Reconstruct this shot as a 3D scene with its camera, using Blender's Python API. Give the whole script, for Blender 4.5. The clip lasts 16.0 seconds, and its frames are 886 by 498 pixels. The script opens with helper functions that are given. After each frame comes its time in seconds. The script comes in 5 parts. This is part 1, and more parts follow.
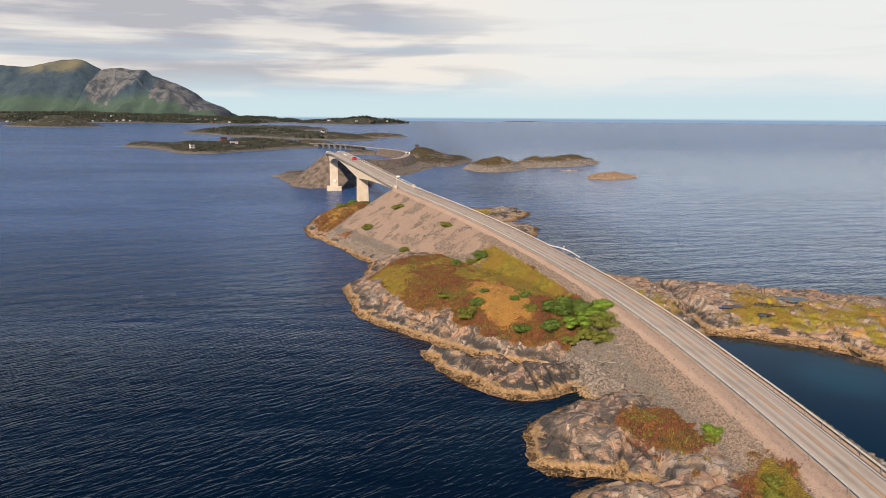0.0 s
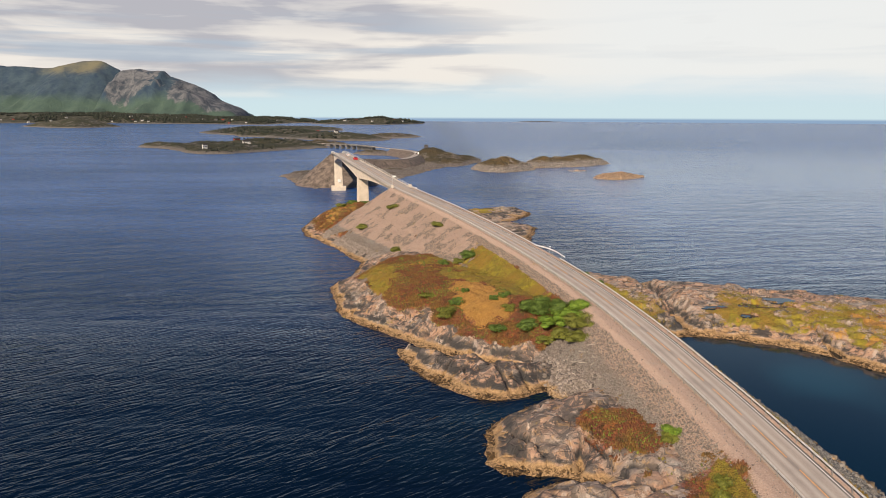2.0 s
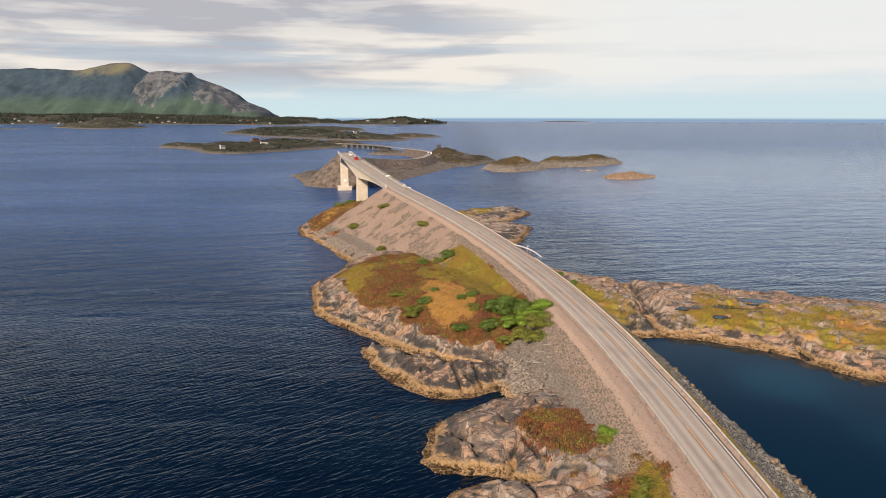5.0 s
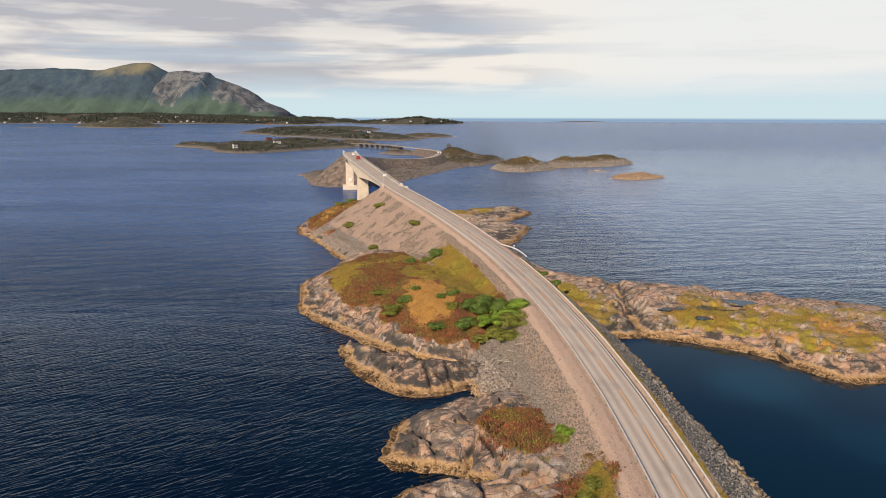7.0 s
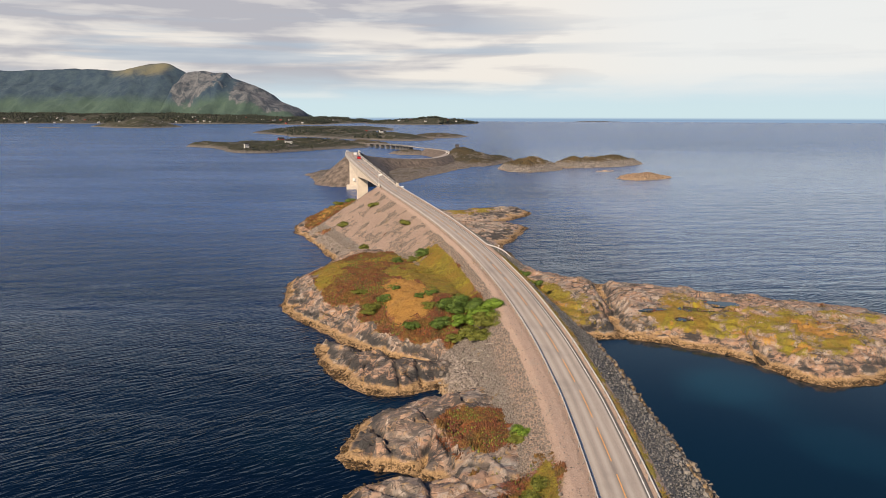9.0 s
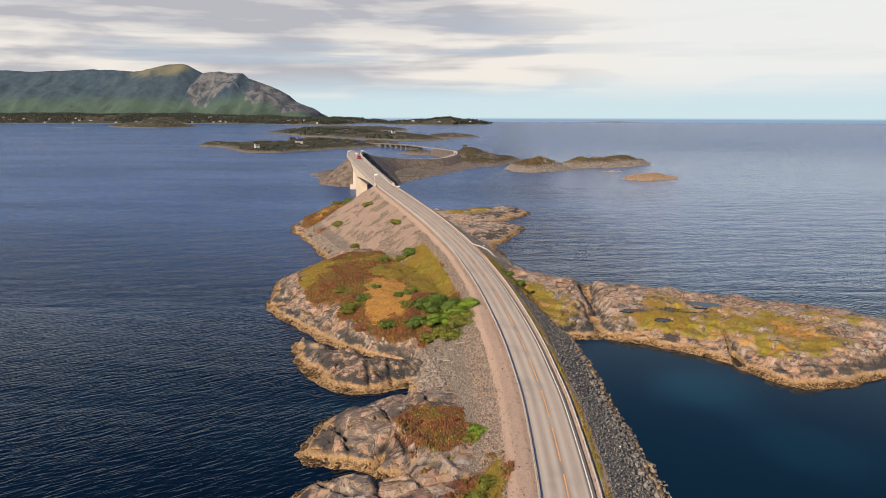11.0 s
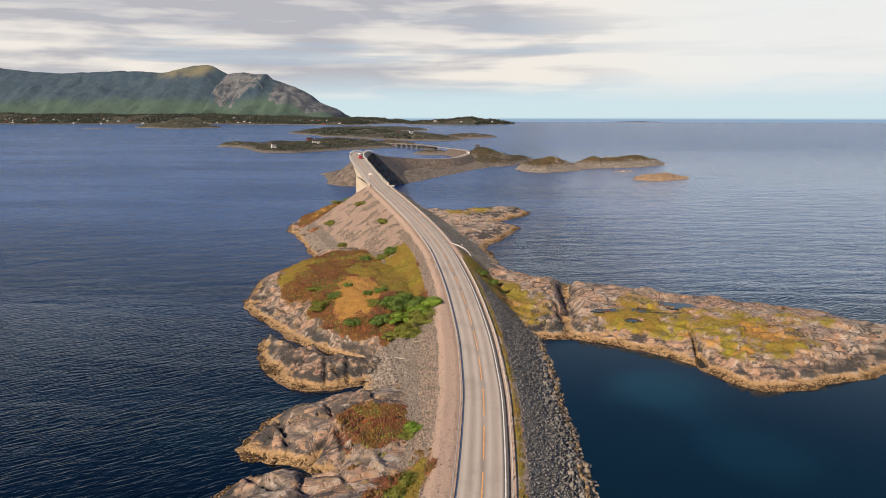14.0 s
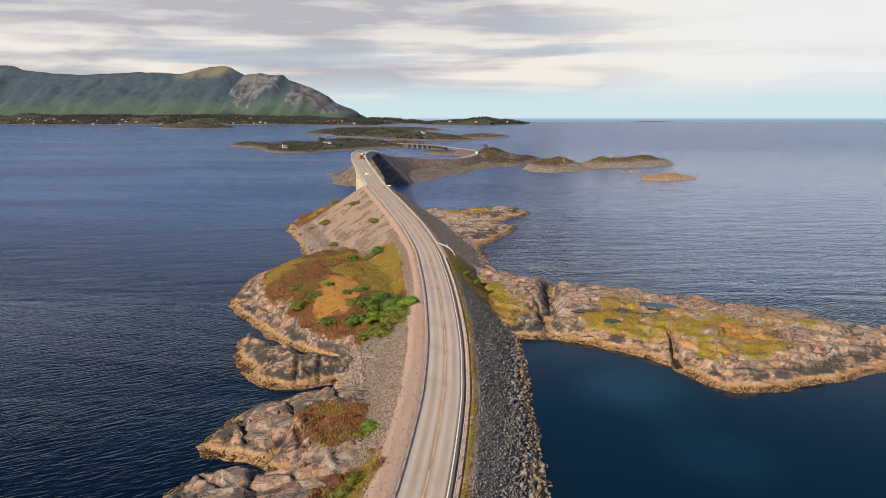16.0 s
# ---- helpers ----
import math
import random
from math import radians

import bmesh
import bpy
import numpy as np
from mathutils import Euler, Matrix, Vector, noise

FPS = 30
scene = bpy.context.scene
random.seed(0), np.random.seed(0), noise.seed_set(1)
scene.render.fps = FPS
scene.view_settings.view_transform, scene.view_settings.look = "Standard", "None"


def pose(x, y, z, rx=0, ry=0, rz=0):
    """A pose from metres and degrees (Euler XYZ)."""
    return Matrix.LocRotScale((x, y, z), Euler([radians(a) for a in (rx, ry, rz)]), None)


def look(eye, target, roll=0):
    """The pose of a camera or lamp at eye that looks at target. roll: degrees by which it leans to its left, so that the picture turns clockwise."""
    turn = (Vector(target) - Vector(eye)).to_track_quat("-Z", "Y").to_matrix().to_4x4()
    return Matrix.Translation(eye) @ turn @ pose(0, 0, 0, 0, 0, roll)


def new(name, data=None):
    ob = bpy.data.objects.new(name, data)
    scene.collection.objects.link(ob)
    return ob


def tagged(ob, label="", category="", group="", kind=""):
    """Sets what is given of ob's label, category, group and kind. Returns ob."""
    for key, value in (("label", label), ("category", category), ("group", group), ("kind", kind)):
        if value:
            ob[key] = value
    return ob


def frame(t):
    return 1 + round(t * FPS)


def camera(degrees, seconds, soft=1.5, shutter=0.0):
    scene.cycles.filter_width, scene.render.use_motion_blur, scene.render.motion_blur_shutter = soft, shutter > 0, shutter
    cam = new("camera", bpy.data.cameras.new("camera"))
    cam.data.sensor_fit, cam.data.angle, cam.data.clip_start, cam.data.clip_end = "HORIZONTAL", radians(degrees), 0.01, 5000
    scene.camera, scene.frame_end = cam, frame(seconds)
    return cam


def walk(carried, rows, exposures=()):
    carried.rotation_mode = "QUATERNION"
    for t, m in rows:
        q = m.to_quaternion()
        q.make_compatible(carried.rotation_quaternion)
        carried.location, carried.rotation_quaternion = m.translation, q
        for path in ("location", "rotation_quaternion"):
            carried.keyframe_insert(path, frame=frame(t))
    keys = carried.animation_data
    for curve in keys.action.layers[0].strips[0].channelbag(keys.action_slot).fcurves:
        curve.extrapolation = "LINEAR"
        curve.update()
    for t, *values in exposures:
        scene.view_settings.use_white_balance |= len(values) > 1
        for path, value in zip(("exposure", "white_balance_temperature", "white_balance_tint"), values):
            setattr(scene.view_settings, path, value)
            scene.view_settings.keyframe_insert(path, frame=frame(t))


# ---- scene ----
cam = camera(64.0, 16.0, soft=0.55)
PATH = [
    (0, (-31.889, 0.93, 50.107), (-31.8, 2.892, 49.733), 0.3),
    (0.5, (-29.779, 0.723, 50.105), (-29.702, 2.686, 49.731), 0.3),
    (1, (-27.587, 0.457, 50.098), (-27.522, 2.421, 49.724), 0.3),
    (1.5, (-25.525, 0.267, 50.111), (-25.471, 2.231, 49.737), 0.3),
    (2, (-23.403, 0.11, 50.119), (-23.361, 2.074, 49.745), 0.2),
    (2.5, (-21.161, -0.047, 50.12), (-21.131, 1.918, 49.746), 0.2),
    (3, (-19.019, -0.121, 50.116), (-19.001, 1.844, 49.742), 0.2),
    (3.5, (-16.783, -0.175, 50.119), (-16.777, 1.789, 49.745), 0.2),
    (4, (-14.662, -0.186, 50.089), (-14.667, 1.779, 49.715), 0.1),
    (6.5, (-3.978, -0.218, 49.798), (-4.042, 1.746, 49.424), 0.1),
    (7, (-1.889, -0.235, 49.793), (-1.965, 1.728, 49.419), 0.1),
    (7.5, (0.279, -0.234, 49.787), (0.192, 1.729, 49.414), 0.1),
    (8, (2.4, -0.213, 49.78), (2.302, 1.749, 49.406), 0.1),
    (8.5, (4.642, -0.128, 49.775), (4.533, 1.834, 49.401), 0.1),
    (9, (6.699, -0.053, 49.756), (6.578, 1.908, 49.382), 0.1),
    (11.5, (17.013, 0.514, 49.517), (16.838, 2.471, 49.144), 0.1),
    (12, (19.072, 0.652, 49.501), (18.885, 2.608, 49.128), 0.1),
    (12.5, (21.282, 0.824, 49.507), (21.083, 2.778, 49.134), 0.1),
    (13, (23.387, 0.892, 49.479), (23.177, 2.846, 49.105), 0.0),
    (13.5, (25.5, 0.988, 49.454), (25.279, 2.941, 49.08), 0.0),
    (14, (27.532, 1.138, 49.407), (27.301, 3.09, 49.034), 0.0),
    (14.5, (29.596, 1.367, 49.348), (29.353, 3.317, 48.976), -0.1),
    (15, (31.754, 1.666, 49.304), (31.5, 3.615, 48.931), -0.1),
    (15.5, (33.807, 1.957, 49.269), (33.543, 3.904, 48.897), -0.1),
    (16, (35.916, 2.21, 49.216), (35.64, 4.155, 48.844), -0.1),
]
walk(cam, [(t, look(eye, target, roll)) for t, eye, target, roll in PATH], exposures=[(0, 0.42), (16, 0.42)])

# ---- world, sun ----
SUN_AZ, SUN_EL = 207.0, 32.0      # degrees clockwise from +y, and above the sea
to_sun = Vector((math.sin(radians(SUN_AZ)) * math.cos(radians(SUN_EL)), math.cos(radians(SUN_AZ)) * math.cos(radians(SUN_EL)), math.sin(radians(SUN_EL))))
sun = new("sun", bpy.data.lights.new("sun", "SUN"))
sun.data.energy, sun.data.angle, sun.data.color = 5.0, radians(0.6), (1.0, 0.82, 0.62)
sun.matrix_world = look(to_sun * 400, (0, 0, 0))


class Nodes:
    """Short hand for node trees."""

    def __init__(self, tree):
        self.tree = tree

    def add(self, kind, **values):
        n = self.tree.nodes.new(kind)
        for key, value in values.items():
            setattr(n, key, value)
        return n

    def put(self, value, socket):
        if isinstance(value, bpy.types.NodeSocket):
            self.tree.links.new(value, socket)
        elif isinstance(value, (tuple, list)) and len(value) == 3 and socket.type == "RGBA":
            socket.default_value = (*value, 1)
        else:
            socket.default_value = value

    def math(self, op, a, b=0.0, c=0.0, clamp=False):
        n = self.add("ShaderNodeMath", operation=op, use_clamp=clamp)
        for i, v in enumerate((a, b, c)):
            self.put(v, n.inputs[i])
        return n.outputs[0]

    def mix(self, f, a, b, mode="MIX"):
        n = self.add("ShaderNodeMix", data_type="RGBA", blend_type=mode)
        self.put(f, n.inputs[0]), self.put(a, n.inputs[6]), self.put(b, n.inputs[7])
        return n.outputs[2]

    def ramp(self, f, lo, hi, a=0.0, b=1.0):
        n = self.add("ShaderNodeMapRange", interpolation_type="SMOOTHSTEP")
        for i, v in enumerate((f, lo, hi, a, b)):
            self.put(v, n.inputs[i])
        return n.outputs[0]

    def noise(self, vector, scale, detail=4.0, rough=0.55, distort=0.0, out=0):
        n = self.add("ShaderNodeTexNoise")
        self.put(vector, n.inputs["Vector"])
        for k, v in (("Scale", scale), ("Detail", detail), ("Roughness", rough), ("Distortion", distort)):
            self.put(v, n.inputs[k])
        return n.outputs[out]

    def voronoi(self, vector, scale, feature="F1", out=0):
        n = self.add("ShaderNodeTexVoronoi", feature=feature)
        self.put(vector, n.inputs["Vector"]), self.put(scale, n.inputs["Scale"])
        return n.outputs[out]

    def scaled(self, vector, scale, turn=0.0):
        n = self.add("ShaderNodeMapping", vector_type="TEXTURE")     # turned first, then scaled
        self.put(vector, n.inputs[0])
        n.inputs["Scale"].default_value, n.inputs["Rotation"].default_value = [1 / v for v in scale], (0, 0, radians(turn))
        return n.outputs[0]

    def bump(self, height, strength=0.5, distance=0.1, normal=None):
        n = self.add("ShaderNodeBump")
        self.put(height, n.inputs["Height"]), self.put(strength, n.inputs["Strength"]), self.put(distance, n.inputs["Distance"])
        if normal is not None:
            self.put(normal, n.inputs["Normal"])
        return n.outputs[0]


def sky():
    world = bpy.data.worlds.new("sky")
    scene.world = world
    world.use_nodes = True
    t = world.node_tree
    t.nodes.clear()
    n = Nodes(t)
    way = n.add("ShaderNodeTexCoord").outputs["Generated"]
    split = n.add("ShaderNodeSeparateXYZ")
    n.put(way, split.inputs[0])
    x, y, z = split.outputs
    air = n.add("ShaderNodeTexSky", sky_type="NISHITA", sun_disc=False, sun_elevation=radians(SUN_EL), sun_rotation=radians(SUN_AZ), air_density=1.0, dust_density=1.5, ozone_density=1.5)
    # clouds near the horizon: flat heaps and streaks, drawn over bearing and height
    bearing = n.math("ARCTAN2", x, y)

    def over(wide, tall, shift=0.0):
        c = n.add("ShaderNodeCombineXYZ")
        n.put(n.math("MULTIPLY_ADD", bearing, wide, shift), c.inputs[0]), n.put(n.math("MULTIPLY", z, tall), c.inputs[1])
        return c.outputs[0]

    lump = n.noise(over(5.0, 30.0, 2.3), 1.0, 5, 0.50, 0.3)
    streak = n.noise(over(3.2, 75.0, 5.1), 1.0, 5, 0.5, 0.2)
    form = n.math("ADD", n.math("MULTIPLY", lump, 0.72), n.math("MULTIPLY", streak, 0.28))
    heavy = n.math("MULTIPLY", n.ramp(z, 0.085, 0.14), n.ramp(bearing, 0.05, -0.15))
    body = n.math("ADD", n.ramp(form, 0.40, 0.60), n.ramp(bearing, -0.12, 0.20, 0.0, 0.95))
    body = n.math("SUBTRACT", body, n.math("MULTIPLY", heavy, 0.55), clamp=True)
    cloud = n.mix(body, CLOUD_DARK, n.mix(n.ramp(bearing, 0.0, 0.3), CLOUD_LIGHT, HAZE_LIGHT))
    gap = n.math("MULTIPLY", n.ramp(n.noise(over(2.6, 44.0, 9.4), 1.0, 5, 0.5, 0.2), 0.50, 0.64), n.math("MULTIPLY", n.ramp(z, 0.045, 0.07), n.ramp(z, 0.10, 0.13, 1.0, 0.35)))
    cloud = n.mix(n.math("MULTIPLY", gap, n.ramp(bearing, 0.0, 0.2, 0.7, 0.12)), cloud, GAP_BLUE)
    base = n.math("ADD", z, n.math("MULTIPLY", n.math("SUBTRACT", form, 0.5), 0.06))
    cover = n.math("MULTIPLY", n.ramp(base, 0.012, 0.056), n.ramp(z, 0.155, 0.26, 1.0, 0.04))
    clear = n.mix(n.ramp(z, 0.0, 0.05), HORIZON, LOW_BLUE)
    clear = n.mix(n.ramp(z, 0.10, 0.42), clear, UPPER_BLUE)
    seen = n.mix(cover, clear, cloud)
    sea = n.mix(n.ramp(z, -0.0075, -0.0035), FAR_SEA, seen)
    a, b = n.add("ShaderNodeBackground"), n.add("ShaderNodeBackground")
    n.put(air.outputs[0], a.inputs[0]), n.put(0.004, a.inputs[1])
    n.put(sea, b.inputs[0]), n.put(SKY_POWER, b.inputs[1])
    both = n.add("ShaderNodeAddShader")
    n.put(a.outputs[0], both.inputs[0]), n.put(b.outputs[0], both.inputs[1])
    n.put(both.outputs[0], n.add("ShaderNodeOutputWorld").inputs[0])


CLOUD_LIGHT, CLOUD_DARK, HAZE_LIGHT = (0.92, 0.86, 0.79), (0.50, 0.49, 0.53), (0.88, 0.88, 0.86)
HORIZON, LOW_BLUE, GAP_BLUE, FAR_SEA = (0.66, 0.82, 0.86), (0.60, 0.76, 0.86), (0.45, 0.53, 0.63), (0.29, 0.42, 0.60)
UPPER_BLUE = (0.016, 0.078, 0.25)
SKY_POWER = 0.70
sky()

# ---- materials ----
def material(name, rough=0.8, metal=0.0):
    m = bpy.data.materials.new(name)
    m.use_nodes = True
    n = Nodes(m.node_tree)
    n.shader = m.node_tree.nodes["Principled BSDF"]
    n.shader.inputs["Roughness"].default_value, n.shader.inputs["Metallic"].default_value = rough, metal
    n.place = n.add("ShaderNodeNewGeometry").outputs["Position"]
    n.mat = m
    return n


def finish(n, colour, bump=None, rough=None):
    n.put(colour, n.shader.inputs["Base Color"])
    if bump is not None:
        n.put(bump, n.shader.inputs["Normal"])
    if rough is not None:
        n.put(rough, n.shader.inputs["Roughness"])
    return n.mat


def plain(name, colour, rough=0.7, metal=0.0, vary=0.12, scale=1.5):
    """Paint, metal or stone with blotches and fine grain."""
    n = material(name, rough, metal)
    f = n.math("ADD", n.math("MULTIPLY", n.noise(n.place, scale, 5), 0.6), n.math("MULTIPLY", n.noise(n.place, scale * 9, 3), 0.4))
    dark = tuple(c * (1 - 2 * vary) for c in colour)
    light = tuple(min(1, c * (1 + vary)) for c in colour)
    return finish(n, n.mix(n.ramp(f, 0.3, 0.7), dark, light), n.bump(n.noise(n.place, scale * 12, 3), 0.15, 0.02))


def water_material():
    n = material("sea_water", 0.10)
    n.shader.inputs["IOR"].default_value = 1.34
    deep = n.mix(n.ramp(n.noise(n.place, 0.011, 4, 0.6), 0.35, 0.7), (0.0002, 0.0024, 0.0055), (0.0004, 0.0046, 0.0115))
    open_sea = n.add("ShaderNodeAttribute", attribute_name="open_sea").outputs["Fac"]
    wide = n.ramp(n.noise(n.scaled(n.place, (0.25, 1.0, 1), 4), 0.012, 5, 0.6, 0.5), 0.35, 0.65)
    # Sky brightness the far water lacks is put into this paler blue base.
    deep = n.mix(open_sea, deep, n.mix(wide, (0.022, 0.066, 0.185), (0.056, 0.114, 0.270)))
    # Teal of the shallows; the lagoon's sky reflection is coloured in with it.
    attr = n.add("ShaderNodeAttribute", attribute_name="shallow_sky_fill").outputs["Fac"]
    colour = n.mix(attr, deep, (0.006, 0.046, 0.070))
    calm = n.add("ShaderNodeAttribute", attribute_name="calm").outputs["Fac"]
    n.put(n.math("SUBTRACT", n.ramp(open_sea, 0.05, 0.75, 0.10, 0.26), n.math("MULTIPLY", calm, 0.10)), n.shader.inputs["Roughness"])
    n.put(n.math("ADD", n.ramp(open_sea, 0.05, 0.75, 0.5, 0.40), n.math("MULTIPLY", calm, 0.16)), n.shader.inputs["Specular IOR Level"])
    n.put(n.mix(calm, (0.30, 0.62, 1.0), (0.42, 0.64, 1.0)), n.shader.inputs["Specular Tint"])
    swell = n.noise(n.scaled(n.place, (0.17, 0.66, 1), 40), 1.0, 1.5, 0.4, 0.6)
    chop = n.noise(n.scaled(n.place, (0.45, 1.15, 1), 30), 1.0, 2.5, 0.5, 0.5)
    crest = n.math("SUBTRACT", 1.0, n.math("ABSOLUTE", n.math("SUBTRACT", n.math("MULTIPLY", swell, 2.0), 1.0)))
    roll = n.noise(n.scaled(n.place, (0.010, 0.075, 1), -6), 1.0, 3, 0.5, 0.5)
    wind = n.ramp(n.noise(n.scaled(n.place, (0.35, 1.0, 1), 8), 0.02, 4, 0.6, 0.6), 0.35, 0.65, 0.5, 1.0)
    lee = n.add("ShaderNodeAttribute", attribute_name="lee").outputs["Fac"]
    h = n.math("ADD", n.math("MULTIPLY", crest, 0.42), n.math("MULTIPLY", chop, 0.36))
    h = n.math("MULTIPLY", n.math("MULTIPLY", h, wind), lee)
    h = n.math("ADD", h, n.math("MULTIPLY", n.math("MULTIPLY", roll, 1.0), n.ramp(lee, 0.08, 0.34)))
    gust = n.noise(n.scaled(n.place, (0.045, 0.15, 1), 14), 1.0, 5, 0.62, 0.6)
    h = n.math("ADD", h, n.math("MULTIPLY", n.math("MULTIPLY", gust, 7.0), n.math("MULTIPLY", n.ramp(open_sea, 0.05, 0.5), n.math("MULTIPLY_ADD", calm, -0.72, 1.0))))
    return finish(n, colour, n.bump(h, 1.0, 0.36))


def ground_material(name, rock_a, rock_b, rock_pink):
    """Shore rock with weed at the tide line; where the cover maps say so, heather, grass, rubble and gravel."""
    n = material(name, 0.88)
    p = n.place
    z = n.add("ShaderNodeSeparateXYZ")
    n.put(p, z.inputs[0])
    z = z.outputs[2]
    one, two = (n.add("ShaderNodeAttribute", attribute_name=a) for a in ("cover_plants", "cover_stones"))
    a, b = n.add("ShaderNodeSeparateColor"), n.add("ShaderNodeSeparateColor")
    n.put(one.outputs["Color"], a.inputs[0]), n.put(two.outputs["Color"], b.inputs[0])
    heather, green, straw = a.outputs
    rubble, gravel, dark = b.outputs
    big, mid, fine = n.noise(p, 0.10, 5, 0.6, 0.6), n.noise(p, 0.45, 6, 0.65, 0.6), n.noise(p, 2.6, 6, 0.75)
    warp = n.mix(0.35, p, n.noise(p, 0.22, 3, 0.5, 0, 1))
    grain = n.noise(n.scaled(warp, (0.35, 1.6, 0.8), 32), 1.0, 6, 0.75, 0.6)
    slab = n.noise(p, 0.16, 4, 0.55, 0.8)
    rock = n.mix(n.ramp(slab, 0.42, 0.58), rock_b, (0.215, 0.19, 0.165))
    rock = n.mix(n.ramp(n.noise(p, 0.10, 8, 0.7, 0.8), 0.45, 0.54, 0.0, 0.85), rock, rock_pink)
    rock = n.mix(n.ramp(mid, 0.49, 0.60, 0.0, 0.65), rock, rock_a)
    rock = n.mix(n.ramp(n.noise(p, 0.3, 7, 0.72, 1.0), 0.53, 0.58, 0.0, 0.7), rock, (0.46, 0.385, 0.325))
    rock = n.mix(n.ramp(grain, 0.52, 0.64, 0.0, 0.42), rock, tuple(v * 0.40 for v in rock_a))
    lichen = n.add("ShaderNodeAttribute", attribute_name="lichen").outputs["Fac"]
    rock = n.mix(n.ramp(n.math("SUBTRACT", n.math("MULTIPLY", mid, 0.2), lichen), 0.30, 0.75), rock, n.mix(n.ramp(fine, 0.3, 0.7), (0.22, 0.20, 0.18), (0.50, 0.46, 0.415)))
    rock = n.mix(n.ramp(n.math("ADD", n.noise(p, 0.34, 7, 0.75, 0.9), n.math("MULTIPLY", lichen, 0.085)), 0.525, 0.55, 0.0, 0.9), rock, (0.036, 0.035, 0.036))
    rust = n.ramp(n.noise(p, 0.55, 6, 0.7, 0.6), 0.56, 0.64, 0.0, 0.6)
    rock = n.mix(rust, rock, (0.40, 0.235, 0.085))
    cleft = n.add("ShaderNodeAttribute", attribute_name="cleft").outputs["Fac"]
    rock = n.mix(n.math("MULTIPLY", n.ramp(n.math("ADD", cleft, n.math("MULTIPLY", n.math("SUBTRACT", fine, 0.5), 0.5)), 0.35, 0.75), 0.85), rock, (0.020, 0.018, 0.016))
    block = n.add("ShaderNodeAttribute", attribute_name="block").outputs["Fac"]
    rock = n.mix(n.ramp(block, 0.0, 1.0, 0.0, 0.20), rock, n.mix(n.ramp(block, 0.3, 0.7), tuple(v * 0.6 for v in rock_a), (0.42, 0.32, 0.25)))
    stone = n.voronoi(p, 2.6, "F1", 1)
    gap = n.voronoi(p, 2.6, "DISTANCE_TO_EDGE")
    tone = n.noise(stone, 9.0, 1)
    rub = n.mix(n.ramp(tone, 0.3, 0.7), (0.165, 0.136, 0.118), (0.315, 0.265, 0.228))
    rub = n.mix(n.ramp(big, 0.4, 0.6, 0.0, 0.6), rub, (0.285, 0.27, 0.24))
    rub = n.mix(n.ramp(gap, 0.0, 0.10, 0.6, 0.0), rub, (0.07, 0.06, 0.05))
    # Right bank: the rubble again in darker greys, its shade put into the colour.
    rub_shaded = n.mix(n.ramp(tone, 0.3, 0.7), (0.105, 0.102, 0.098), (0.235, 0.225, 0.21))
    rub_shaded = n.mix(n.ramp(gap, 0.0, 0.12, 0.75, 0.0), rub_shaded, (0.055, 0.05, 0.047))
    grit = n.mix(n.ramp(n.noise(p, 5.0, 5, 0.8), 0.35, 0.7), (0.315, 0.215, 0.164), (0.49, 0.368, 0.292))
    grit = n.mix(n.ramp(mid, 0.5, 0.75, 0, 0.5), grit, (0.33, 0.28, 0.23))
    patch = n.noise(p, 0.13, 6, 0.65, 0.7)
    ling = n.mix(n.ramp(mid, 0.38, 0.62), (0.085, 0.026, 0.009), (0.255, 0.082, 0.022))
    ling = n.mix(n.ramp(patch, 0.50, 0.60, 0.0, 0.75), ling, n.mix(n.ramp(fine, 0.35, 0.65), (0.12, 0.038, 0.028), (0.28, 0.100, 0.070)))
    ling = n.mix(n.ramp(n.noise(p, 0.32, 6, 0.7, 0.6), 0.49, 0.60, 0.0, 0.8), ling, n.mix(n.ramp(fine, 0.35, 0.65), (0.075, 0.060, 0.010), (0.23, 0.165, 0.030)))
    ling = n.mix(n.ramp(n.noise(p, 1.1, 4, 0.7), 0.52, 0.66, 0, 0.75), ling, (0.030, 0.026, 0.010))
    grass = n.mix(n.ramp(mid, 0.35, 0.65), (0.15, 0.125, 0.010), (0.31, 0.258, 0.017))
    grass = n.mix(n.ramp(n.noise(p, 0.16, 6, 0.7, 0.5), 0.44, 0.58, 0.0, 0.85), grass, (0.25, 0.145, 0.018))
    grass = n.mix(n.ramp(fine, 0.45, 0.75, 0, 0.55), grass, (0.11, 0.085, 0.012))
    dry = n.mix(n.ramp(fine, 0.35, 0.7), (0.30, 0.150, 0.028), (0.50, 0.275, 0.060))
    wob = n.math("MULTIPLY", n.math("SUBTRACT", n.math("ADD", n.math("MULTIPLY", mid, 0.6), n.math("MULTIPLY", fine, 0.4)), 0.5), 1.2)
    c = rock
    for mask, layer in ((rubble, rub), (dark, rub_shaded), (gravel, grit)):
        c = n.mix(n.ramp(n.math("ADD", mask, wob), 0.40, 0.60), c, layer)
    # tide zones: black lichen above, then pale barnacles, then brown weed
    level = n.math("ADD", z, n.math("MULTIPLY", n.math("SUBTRACT", n.noise(p, 0.25, 5, 0.6, 0.4), 0.5), 1.5))
    black = n.math("MULTIPLY", n.ramp(level, 1.05, 1.35), n.ramp(level, 1.8, 2.8, 1.0, 0.0))
    black = n.math("MULTIPLY", black, n.ramp(n.noise(p, 0.16, 7, 0.7, 0.6), 0.44, 0.52, 0.0, 0.92))
    c = n.mix(black, c, (0.035, 0.033, 0.032))
